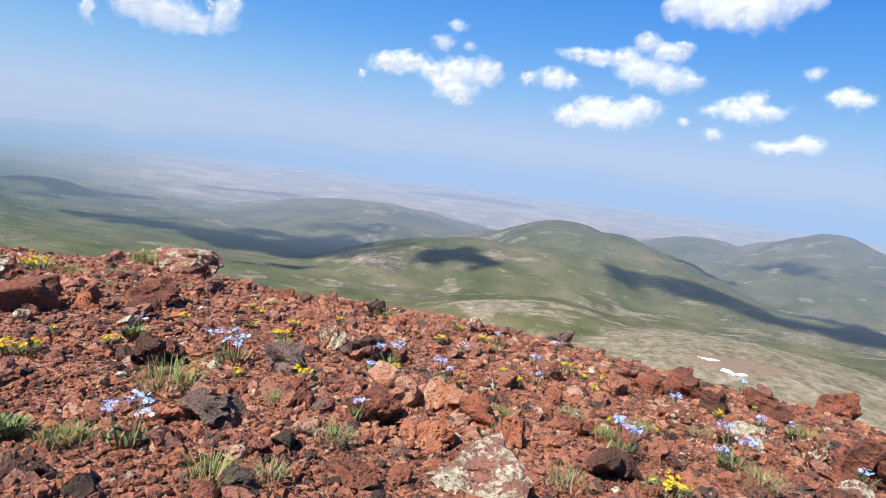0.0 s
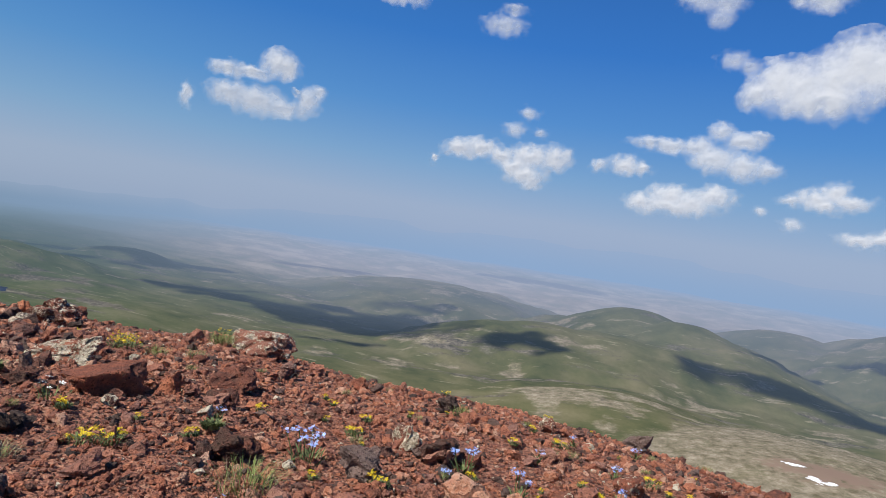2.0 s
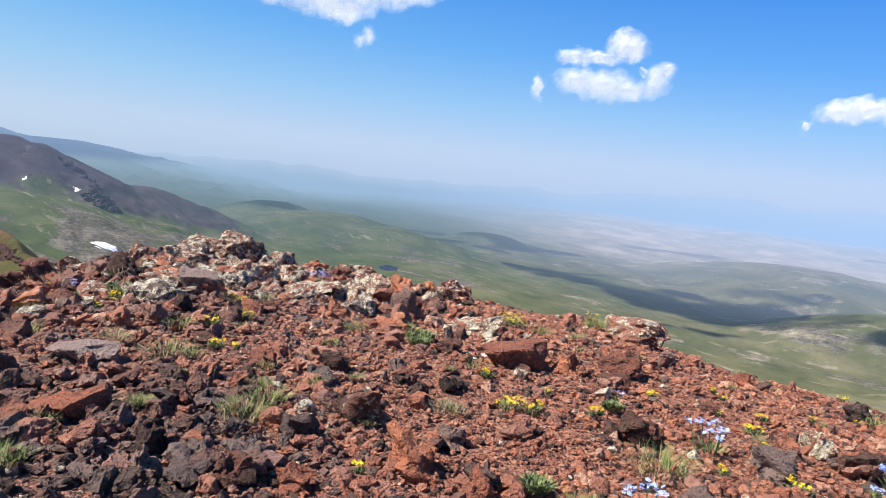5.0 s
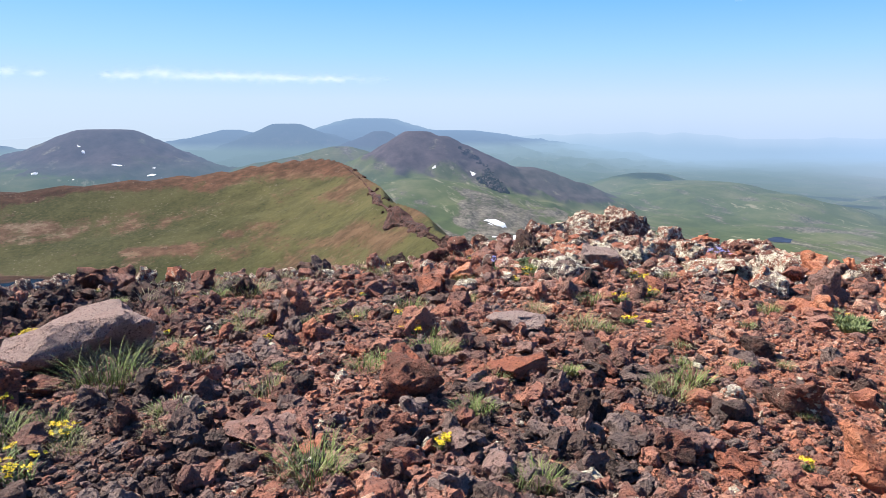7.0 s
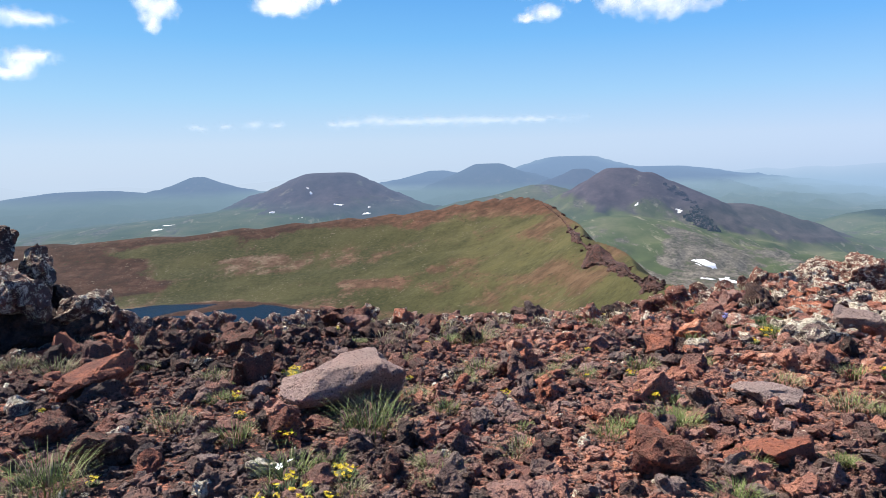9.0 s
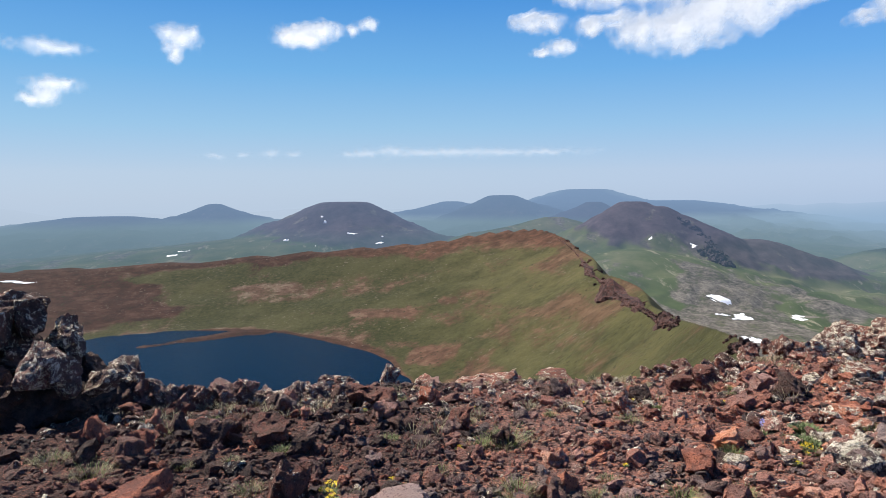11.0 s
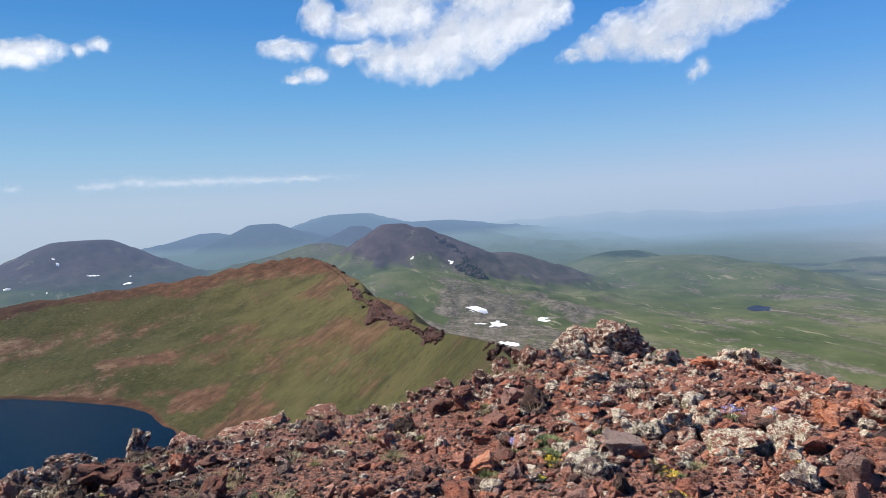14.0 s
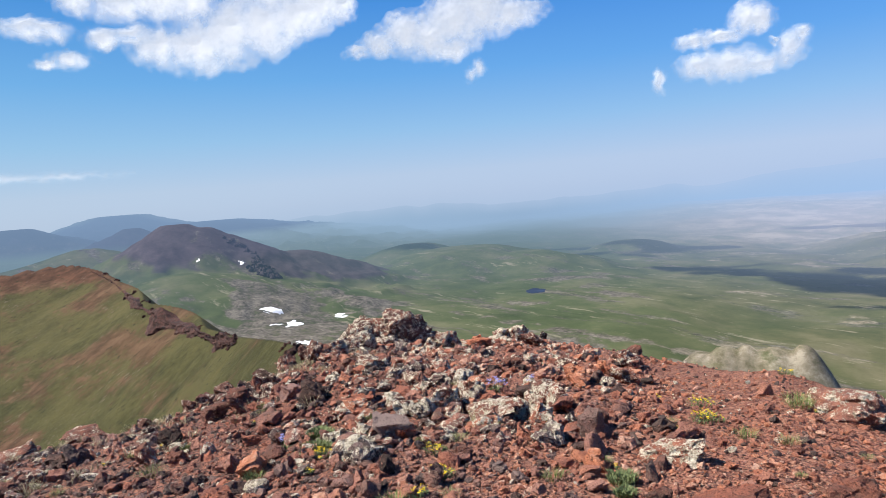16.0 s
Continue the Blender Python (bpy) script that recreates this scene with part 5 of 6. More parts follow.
rock(-5.77, 1.57, 0.211, 0.105, 0.3, 0.7, 142)
# the tower of boulders at the brink, and the lava crags beside it
rock(-4.28, -2.78, 0.759, 0.323, 0.20, 0.71, 143, z=0.22, grey=0.00, rough=0.09)
rock(-4.26, -2.61, 0.317, 0.196, 0.14, 0.76, 144, z=0.28, grey=0.00, rough=0.09)
rock(-4.28, -3.08, 0.679, 0.480, 0.18, 0.71, 145, z=0.19, grey=0.00, rough=0.09)
rock(-4.17, -2.77, 0.652, 0.395, 0.14, 0.66, 146, z=-0.08, grey=0.00, rough=0.09)
rock(-4.31, -2.45, 0.328, 0.222, 0.16, 0.84, 147, z=0.13, grey=0.09, rough=0.09)
rock(-4.25, -2.32, 0.287, 0.189, 0.16, 0.84, 148, z=0.12, grey=0.12, rough=0.09)
rock(-4.20, -2.48, 0.467, 0.252, 0.12, 0.66, 149, z=-0.02, grey=0.00, rough=0.09)
rock(-4.40, -2.36, 0.557, 0.273, 0.10, 0.46, 150, z=-0.15, grey=0.00, rough=0.09)
rock(-3.79, -2.32, 0.353, 0.226, 0.28, 0.84, 151, z=0.08, grey=0.18, rough=0.06)
rock(-3.78, -2.19, 0.317, 0.237, 0.20, 0.84, 152, z=0.03, grey=0.15, rough=0.09)
rock(-3.97, -2.07, 0.337, 0.144, 0.16, 0.84, 153, z=-0.05, grey=0.12, rough=0.09)
rock(-4.61, -2.19, 0.333, 0.210, 0.16, 0.84, 154, z=-0.21, grey=0.09, rough=0.07)
rock(-4.55, -2.16, 0.310, 0.183, 0.12, 0.66, 155, z=-0.27, grey=0.00, rough=0.09)
rock(-4.29, -2.21, 0.720, 0.261, 0.10, 0.36, 156, z=-0.34, grey=0.00, rough=0.09)
rock(-3.88, -2.34, 0.598, 0.272, 0.10, 0.36, 157, z=-0.20, grey=0.00, rough=0.09)
rock(-3.82, -2.67, 0.800, 0.340, 0.14, 0.46, 158, z=-0.21, grey=0.00, rough=0.09)
rock(-4.03, -2.99, 0.601, 0.395, 0.12, 0.66, 159, z=-0.10, grey=0.00, rough=0.09)
rock(-4.04, -3.20, 0.614, 0.538, 0.14, 0.66, 160, z=-0.01, grey=0.00, rough=0.09)
rock(-4.49, -2.00, 0.229, 0.174, 0.28, 0.65, 400, z=-0.30, grey=0.20, rough=0.12)
rock(-4.54, -1.90, 0.275, 0.171, 0.19, 0.72, 401, z=-0.29, grey=0.22, rough=0.12)
rock(-4.58, -1.79, 0.271, 0.171, 0.35, 0.70, 402, z=-0.36, grey=0.23, rough=0.12)
rock(-4.63, -1.68, 0.303, 0.136, 0.35, 0.70, 403, z=-0.34, grey=0.17, rough=0.12)
rock(-4.69, -1.54, 0.327, 0.160, 0.32, 0.65, 404, z=-0.36, grey=0.25, rough=0.12)
rock(-4.73, -1.42, 0.267, 0.169, 0.34, 0.68, 405, z=-0.36, grey=0.23, rough=0.12)
rock(-4.70, -1.29, 0.256, 0.171, 0.21, 0.82, 406, z=-0.45, grey=0.24, rough=0.12)
rock(-4.69, -1.16, 0.299, 0.156, 0.32, 0.82, 407, z=-0.44, grey=0.14, rough=0.12)
rock(-4.69, -1.00, 0.317, 0.158, 0.19, 0.78, 408, z=-0.39, grey=0.17, rough=0.12)
rock(-4.67, -0.84, 0.317, 0.160, 0.24, 0.77, 409, z=-0.40, grey=0.16, rough=0.12)
rock(-4.66, -0.72, 0.238, 0.169, 0.27, 0.83, 410, z=-0.41, grey=0.16, rough=0.12)


def rubble(count, seed, az0, az1, r0, r1, lo, hi):
    """More loose rocks strewn between the others."""
    rng = np.random.default_rng(seed)
    for i in range(count):
        az = rng.uniform(az0, az1)
        x, y = at_az(az, rng.uniform(r0, min(r1, 0.98 * np.interp(az, BRINK[:, 0], BRINK[:, 1]))))
        w = lo * (hi / lo) ** (rng.uniform() ** 1.6) * min(1, math.hypot(x, y) / 2.6)
        crust = rng.uniform(0.4, 0.9) if rng.uniform() < (0.45 if 45 < az < 70 or math.hypot(x, y) > 3.6 else 0.12) else 0.0
        rock(round(x, 2), round(y, 2), w, w * rng.uniform(0.45, 0.8), round(rng.choice([0.1, 0.18, 0.3, 0.4, 0.5, 0.62]), 2), crust, seed * 1000 + i, grey=0.5 * rng.uniform() ** 2)


rubble(60, 7, 68, 124, 1.2, 6.5, 0.08, 0.20)
rubble(30, 8, 40, 68, 1.6, 8.0, 0.07, 0.18)
rubble(22, 9, -35, 35, 1.3, 3.6, 0.05, 0.12)


def outcrop(x, y, size, seed, blocks, tone=0.3, crust=1.0):
    """A craggy outcrop of lichen-covered lava. blocks: aside, deeper, lift, width, height of its fused blocks, for a size of 1."""
    rng = np.random.default_rng(seed)
    a = math.atan2(-x, y)
    ob = new("lava_outcrop")
    ob.empty_display_size = 0.1
    ob.matrix_world = pose(x, y, float(ground_z(x, y)[0]) - 0.03, 0, 0, math.degrees(a))
    for k, (u, v, lift, w, h) in enumerate(blocks):
        p, f = stone(5 if w * size > 0.2 else 4, seed * 10 + k, 0.105, 11, 2)
        p = p / np.ptp(p, axis=0)
        block = new("block", mesh_from("block", p * (w * size, w * size * 0.8, 1.25 * h * size), f, ROCK, dict(tone=tone + rng.uniform(-0.12, 0.12), lichen=crust * rng.uniform(0.85, 1.1))))
        block.parent = ob
        block.location = (u * size, v * size, (lift + h * 0.38) * size)
    return tagged(ob, "craggy lichen-crusted lava outcrop on the crater rim", "outcrop")


BLOCKS = [(-0.3, 0, -0.05, 0.75, 0.54), (0.1, 0.05, -0.05, 0.8, 0.58), (0.40, 0, -0.05, 0.6, 0.56), (0.24, 0, 0.22, 0.62, 0.36), (-0.55, 0, -0.05, 0.5, 0.28),
          (0.62, -0.05, -0.05, 0.4, 0.32), (0, -0.2, -0.05, 0.8, 0.3), (-0.1, 0.05, 0.18, 0.5, 0.28)]
outcrop(-6.64, 4.84, 0.86, 71, BLOCKS, 0.3, 0.8)
outcrop(-7.9, 5.1, 0.45, 72, BLOCKS[:4], 0.35, 0.7)
outcrop(-6.9, 7.75, 0.95, 73, BLOCKS[1:6], 0.3, 0.9)
outcrop(-5.6, 3.6, 0.42, 74, BLOCKS[:5], 0.3, 0.85)
outcrop(-4.6, 3.9, 0.36, 75, BLOCKS[2:], 0.4, 0.85)
outcrop(-5.2, 5.6, 0.40, 76, BLOCKS[:6], 0.4, 0.85)



# ---------------------------------------------------------------- plants
def leaf_material(name, a, b, rough=0.7):
    m, n, l, p = material(name)
    pos = n.new("ShaderNodeNewGeometry").outputs["Position"]
    rnd = n.new("ShaderNodeNewGeometry").outputs["Random Per Island"]
    v = calc(n, l, "ADD", calc(n, l, "MULTIPLY", rnd, 0.7), calc(n, l, "MULTIPLY", noise_tex(n, l, pos, 60, 3), 0.4))
    l.new(ramp(n, l, v, [(0.2, a), (0.85, b)]), p.inputs["Base Color"])
    p.inputs["Roughness"].default_value = rough
    p.inputs["Specular IOR Level"].default_value = 0.3
    return m


GREEN = leaf_material("grass_blade", (0.075, 0.105, 0.025), (0.25, 0.29, 0.09))
STRAW = leaf_material("dry_grass", (0.19, 0.155, 0.085), (0.38, 0.32, 0.19))
LEAF = leaf_material("herb_leaf", (0.07, 0.095, 0.035), (0.2, 0.23, 0.09))
YELLOW = leaf_material("yellow_petal", (0.52, 0.37, 0.012), (0.74, 0.56, 0.02), 0.6)
BLUE = leaf_material("blue_petal", (0.22, 0.36, 0.85), (0.50, 0.62, 0.95), 0.6)
VIOLET = leaf_material("violet_petal", (0.22, 0.22, 0.55), (0.42, 0.42, 0.75), 0.6)
WHITE = leaf_material("white_petal", (0.75, 0.75, 0.72), (0.85, 0.85, 0.82), 0.6)


def part(name, verts, faces, mat, parent, label=""):
    ob = new(name, mesh_from(name, verts, faces, mat))
    ob.parent = parent
    return tagged(ob, label)


def blades(rng, count, spread, tall, thick, lean=0.6, droop=0.5):
    """Narrow curved blades: three joined quads each, rising from round the origin."""
    V, F = [], []
    for k in range(count):
        a, b = rng.uniform(0, 6.283), rng.uniform(0, 6.283)
        r = spread * math.sqrt(rng.uniform(0, 1)) * 0.45
        x, y = r * math.cos(a), r * math.sin(a)
        h = tall * rng.uniform(0.45, 1.0)
        tilt = lean * rng.uniform(0.1, 1.0) + 0.5 * r / max(spread, 1e-3)
        dx, dy = math.cos(b), math.sin(b)
        if rng.uniform() < 0.6:
            dx, dy = math.cos(a), math.sin(a)
        px, py = -dy * thick, dx * thick
        base = len(V)
        for t, w in ((0, 1), (0.4, 0.9), (0.75, 0.6), (1.0, 0.12)):
            o = h * tilt * (t * (1 - droop) + droop * t * t)
            zz = h * (t - 0.28 * tilt * t * t)
            V += [(x + dx * o - px * w, y + dy * o - py * w, zz), (x + dx * o + px * w, y + dy * o + py * w, zz)]
        F += [(base + 2 * i, base + 2 * i + 1, base + 2 * i + 3, base + 2 * i + 2) for i in range(3)]
    return V, F


def heads(rng, centres, size, petals=5, cup=0.25):
    """Small open flowers: rings of petal quads round each centre, facing mostly up."""
    V, F = [], []
    for cx, cy, cz in centres:
        nrm = Vector((rng.normal(0, 0.45), rng.normal(0, 0.45), 1)).normalized()
        ax = nrm.orthogonal().normalized()
        ay = nrm.cross(ax)
        s, turn = size * rng.uniform(0.8, 1.2), rng.uniform(0, 6.28)
        for k in range(petals):
            a, w = turn + k * 6.283 / petals, 4.4 / petals
            pts = []
            for rad, ang, up in ((0.08, a, 0), (0.75, a - 0.5 * w, cup), (1.0, a, cup * 1.2), (0.75, a + 0.5 * w, cup)):
                pts.append(Vector((cx, cy, cz)) + s * (rad * (math.cos(ang) * ax + math.sin(ang) * ay) + up * nrm))
            base = len(V)
            V += [p[:] for p in pts]
            F.append((base, base + 1, base + 2, base + 3))
    return V, F


def plant(name, x, y, label, category, group):
    ob = new(name)
    ob.empty_display_size = 0.02
    ob.matrix_world = pose(x, y, float(ground_z(x, y)[0]) + 0.012)
    return tagged(ob, label, category, group)


def grass_tuft(x, y, wide, kind, seed):
    rng = np.random.default_rng(seed)
    tall = wide * (0.4 if kind == 0 else 0.42 if kind == 1 else 0.6)
    ob = plant("grass_tuft", x, y, ("dry straw-coloured" if kind == 0 else "short green" if kind == 1 else "tall grey-green") + " alpine grass tuft among red stones", "grass", "grass tufts")
    n = int(70 + 900 * wide)
    part("green_grass", *blades(rng, n if kind else n // 2, wide, tall * 1.1, 0.0004 + 0.0013 * wide, 1.0), GREEN, ob)
    part("dry_grass", *blades(rng, n if kind == 0 else n // 3, wide * 1.2, tall * 0.8, 0.0004 + 0.0012 * wide, 1.4), STRAW, ob, "dry straw-coloured blades")
    return ob


def yellow_plant(x, y, wide, seed):
    """Low cushion with clusters of small yellow flowers."""
    wide = 0.78 * wide
    rng = np.random.default_rng(seed)
    ob = plant("yellow_flower", x, y, "low alpine cushion plant with clustered yellow flowers", "flower", "yellow flowers")
    part("foliage", *blades(rng, int(60 + 800 * wide), wide, 0.010 + 0.065 * wide, 0.0012 + 0.003 * wide, 1.1), LEAF, ob)
    centres = []
    for k in range(max(2, int(2 + wide * 95))):
        a, r = rng.uniform(0, 6.283), wide * 0.46 * math.sqrt(rng.uniform())
        cx, cy, cz = r * math.cos(a), r * math.sin(a) * 0.8, 0.010 + 0.07 * wide + rng.uniform(0, 0.007)
        centres += [(cx + rng.normal(0, 0.0045), cy + rng.normal(0, 0.0045), cz + rng.normal(0, 0.002)) for _ in range(6)]
    part("blossom", *heads(rng, centres, 0.0037, 5), YELLOW, ob, "small bright yellow flower heads")
    return ob


def cushion(x, y, wide, seed):
    rng = np.random.default_rng(seed)
    ob = plant("cushion_plant", x, y, "flat bright green alpine cushion plant", "plant", "cushion plants")
    part("foliage", *blades(rng, int(150 + 2600 * wide), wide, 0.014 + 0.12 * wide, 0.0022, 0.9), LEAF, ob)
    return ob


def blue_plant(x, y, wide, seed, petal=None):
    """Alpine forget-me-not: leafy stems, each with a dense head of pale blue flowers."""
    rng = np.random.default_rng(seed)
    ob = plant("blue_flower" if petal is None else "violet_flower", x, y,
               "clump of alpine forget-me-nots with pale blue flowers" if petal is None else "clump of pale violet alpine flowers", "flower", "blue flowers")
    stems, centres, V, F = max(1, int(wide * 55)), [], [], []
    for k in range(stems):
        a, r = rng.uniform(0, 6.283), wide * 0.42 * math.sqrt(rng.uniform())
        h = 0.038 + 0.028 * rng.uniform() if wide > 0.05 else 0.03
        tx, ty = r * math.cos(a), r * math.sin(a)
        bx, by = tx * 0.45, ty * 0.45
        for side in ((0.0011, 0), (0, 0.0011)):
            base = len(V)
            V += [(bx - side[0], by - side[1], -0.01), (bx + side[0], by + side[1], -0.01), (tx + side[0], ty + side[1], h), (tx - side[0], ty - side[1], h)]
            F.append((base, base + 1, base + 2, base + 3))
        centres += [(tx + rng.normal(0, 0.0065), ty + rng.normal(0, 0.0065), h + rng.normal(0, 0.0035)) for _ in range(15)]
    part("stalk", V, F, LEAF, ob)
    part("foliage", *blades(rng, 12 + stems * 5, wide * 0.7, 0.026, 0.0022, 1.0), LEAF, ob)
    part("blossom", *heads(rng, centres, 0.0040, 5, 0.1), petal or BLUE, ob, "dense heads of small pale blue flowers" if petal is None else "pale violet flowers")
    return ob


def white_plant(x, y, wide, seed):
    rng = np.random.default_rng(seed)
    ob = plant("white_flower", x, y, "few small white alpine flowers on thin stems", "flower", "white flowers")
    centres = [(rng.normal(0, wide * 0.3), rng.normal(0, wide * 0.25), 0.025 + rng.uniform(0, 0.015)) for _ in range(max(2, int(wide * 90)))]
    part("foliage", *blades(rng, 30, wide, 0.03, 0.0016, 0.7), LEAF, ob)
    part("blossom", *heads(rng, centres, 0.009, 5, 0.15), WHITE, ob, "white flower heads")
    return ob


def short_grass(count, seed):
    """Sparse short grass and dead stalks between the stones of the rim."""
    rng = np.random.default_rng(seed)
    V, F = [], []
    for k in range(count):
        az = rng.uniform(55, 118)
        r = rng.uniform(0.45, 0.97) * np.interp(az, BRINK[:, 0], BRINK[:, 1])
        x, y = at_az(az, r)
        if fbm(np.array([x / 0.7]), np.array([y / 0.7]), 3, 88)[0] < 0.02:
            continue
        z, base = float(ground_z(x, y)[0]) + 0.015, len(V)
        v, f = blades(rng, 26, rng.uniform(0.05, 0.13), rng.uniform(0.04, 0.075), 0.0016, 1.0)
        V += [(a + x, b + y, c + z) for a, b, c in v]
        F += [tuple(i + base for i in q) for q in f]
    return tagged(new("grass", mesh_from("grass", V, F, STRAW)), "sparse short dry grass between dark stones", "grass", kind="stuff")


short_grass(420, 77)
for i, p in enumerate([(-0.25, 1.08, 0.114, 1), (-0.29, 0.81, 0.054, 1), (-0.06, 0.74, 0.07, 1), (0.07, 0.9, 0.062, 0), (-0.05, 1.04, 0.045, 0), (0.36, 1.21, 0.04, 1), (0.51, 1.3, 0.056, 0), (1.18, 1.58, 0.085, 1), (0.82, 1.37, 0.049, 0), (0.42, 0.9, 0.064, 0), (-0.37, 0.85, 0.038, 1), (0.06, 2.34, 0.084, 1), (-1.12, 2.95, 0.113, 1), (0.78, 1.03, 0.079, 0), (-0.94, 2.31, 0.079, 0), (0.01, 0.76, 0.047, 0), (-0.97, 0.3, 0.077, 1), (-1.37, 0.39, 0.108, 1), (-0.94, 0.69, 0.052, 0), (-1.0, 0.8, 0.05, 1), (-1.07, 0.58, 0.038, 1), (-0.7, 0.27, 0.073, 1)]):
    grass_tuft(*p, seed=2000 + i)
for i, p in enumerate([(-0.27, 0.82, 0.056, 1), (-0.68, 1.03, 0.067, 0), (-1.35, 1.46, 0.074, 1), (-1.9, 1.73, 0.094, 0), (-1.18, 1.19, 0.048, 0), (-0.93, 0.89, 0.044, 1), (-1.16, 0.74, 0.04, 0), (-0.92, 1.01, 0.04, 0), (-1.37, 0.26, 0.066, 1), (-1.44, -0.31, 0.149, 2), (-1.65, -0.82, 0.112, 0), (-1.2, -0.47, 0.117, 1), (-1.23, -0.92, 0.144, 2), (-2.21, -0.85, 0.103, 0), (-1.75, -0.19, 0.081, 0), (-1.21, -0.02, 0.083, 0), (-1.31, 0.2, 0.079, 1), (-1.39, 0.38, 0.108, 1), (-2.09, 0.04, 0.134, 0), (-2.44, -1.46, 0.145, 0), (-2.69, -1.73, 0.136, 0), (-1.08, 0.57, 0.052, 1)]):
    grass_tuft(*p, seed=2022 + i)
for i, p in enumerate([(-0.97, 0.3, 0.062, 1), (-0.82, -0.02, 0.093, 2), (-0.93, 0.67, 0.047, 0), (-2.03, 1.82, 0.127, 0), (-1.16, 3.03, 0.137, 1), (-1.11, 2.35, 0.087, 1), (-2.64, 0.11, 0.199, 0), (-3.31, -1.28, 0.124, 1)]):
    grass_tuft(*p, seed=2044 + i)
for i, p in enumerate([(-1.07, -0.46, 0.16), (-1.17, -0.36, 0.068), (-1.86, -0.7, 0.052), (-2.19, -0.58, 0.08), (-1.57, 4.03, 0.135), (-1.35, 2.53, 0.208), (-0.57, 1.19, 0.09), (-0.44, 1.67, 0.048), (-0.19, 1.68, 0.07), (-0.04, 1.22, 0.064), (0.4, 2.17, 0.088), (0.24, 2.0, 0.045), (0.62, 1.86, 0.078), (0.42, 1.49, 0.031), (0.47, 3.55, 0.088), (-0.46, 1.33, 0.019), (0.58, 0.93, 0.108), (0.64, 1.6, 0.024), (0.98, 1.64, 0.03), (-0.1, 2.11, 0.023), (-0.33, 2.0, 0.022), (0.79, 2.05, 0.031), (-0.09, 3.71, 0.079), (-2.29, 1.2, 0.117), (-1.66, 1.26, 0.134), (-1.37, 0.96, 0.06), (-1.78, 0.47, 0.034), (-1.37, 2.56, 0.119), (-0.78, 1.35, 0.054), (-0.62, 1.18, 0.087)]):
    yellow_plant(*p, seed=3000 + i)
for i, p in enumerate([(-0.47, 1.31, 0.022), (-0.85, 0.19, 0.027), (-0.59, 0.66, 0.019), (-0.37, 0.73, 0.02), (-2.15, 1.05, 0.039), (-1.35, 0.32, 0.016), (-2.06, -0.56, 0.066), (-1.68, -0.65, 0.032), (-1.45, -0.51, 0.083), (-1.24, -0.84, 0.023), (-1.78, -1.19, 0.029), (-1.83, 0.46, 0.032), (-1.64, 0.04, 0.022), (-1.84, 1.4, 0.131), (-1.53, 2.84, 0.18), (-1.73, 2.79, 0.043), (-0.86, 0.2, 0.019), (-2.13, -0.58, 0.088), (-1.01, -0.4, 0.09), (-1.6, 1.1, 0.094), (-1.29, 0.96, 0.018), (-0.37, 2.06, 0.028)]):
    yellow_plant(*p, seed=3030 + i)
for i, p in enumerate([(-0.37, 0.84, 0.049), (-1.1, 1.48, 0.069), (-2.56, 1.35, 0.127), (-1.18, 1.59, 0.101), (-2.39, 1.23, 0.126), (-0.46, 1.41, 0.049)]):
    cushion(*p, seed=4000 + i)
for i, p in enumerate([(-0.2, 0.82, 0.083), (-0.22, 1.36, 0.143), (0.11, 1.53, 0.077), (0.23, 1.36, 0.057), (0.09, 0.99, 0.021), (0.56, 1.11, 0.083), (0.77, 1.12, 0.074), (0.47, 1.51, 0.028), (1.65, 2.86, 0.069), (0.46, 2.32, 0.034), (1.14, 1.58, 0.03), (1.07, 1.18, 0.03)]):
    blue_plant(*p, seed=5000 + i)
for i, p in enumerate([(-2.39, 2.3, 0.167), (-2.34, 2.55, 0.063), (-2.59, 1.19, 0.057)]):
    blue_plant(*p, seed=5500 + i, petal=VIOLET)
for i, p in enumerate([(-1.18, -0.48, 0.032), (-0.84, 1.39, 0.069), (-1.56, 0.47, 0.027)]):
    white_plant(*p, seed=6000 + i)



def strew(kinds, count, seed, az0, az1, r0, r1, lo, hi):
    """Copies of a few plants between the stones, each turned and sized by itself."""
    rng = np.random.default_rng(seed)
    for k in range(count):
        az = rng.uniform(az0, az1)
        r = r0 * (r1 / r0) ** rng.uniform(0, 1)
        if r > 0.95 * np.interp(az, BRINK[:, 0], BRINK[:, 1]):
            continue
        x, y = at_az(az, r)
        m = pose(x, y, float(ground_z(x, y)[0]) + 0.012, 0, 0, rng.uniform(0, 360)) @ Matrix.Scale(rng.uniform(lo, hi), 4)
        copy_thing(kinds[int(rng.integers(len(kinds)))], m)


GRASSES = [grass_tuft(-1.52, -0.13, 0.07, 1, 2101), grass_tuft(-1.9, 0.2, 0.06, 0, 2102), grass_tuft(-1.33, 0.86, 0.055, 1, 2103), grass_tuft(-2.3, -0.2, 0.08, 0, 2104)]
strew(GRASSES, 64, 31, 48, 116, 1.1, 4.6, 0.6, 1.5)
strew(GRASSES, 26, 32, -30, 48, 1.1, 3.6, 0.4, 1.0)
YELLOWS = [yellow_plant(0.7, 1.75, 0.028, 3101), yellow_plant(-0.2, 1.9, 0.036, 3102), yellow_plant(0.33, 2.5, 0.045, 3103)]
strew(YELLOWS, 26, 33, -34, 42, 1.2, 3.7, 0.4, 0.8)
strew(YELLOWS, 16, 34, 46, 100, 1.4, 4.0, 0.5, 1.1)
BLUES = [blue_plant(0.85, 1.6, 0.04, 5101), blue_plant(0.3, 1.8, 0.03, 5102)]
strew(BLUES, 7, 35, -34, 20, 1.3, 3.0, 0.6, 1.0)


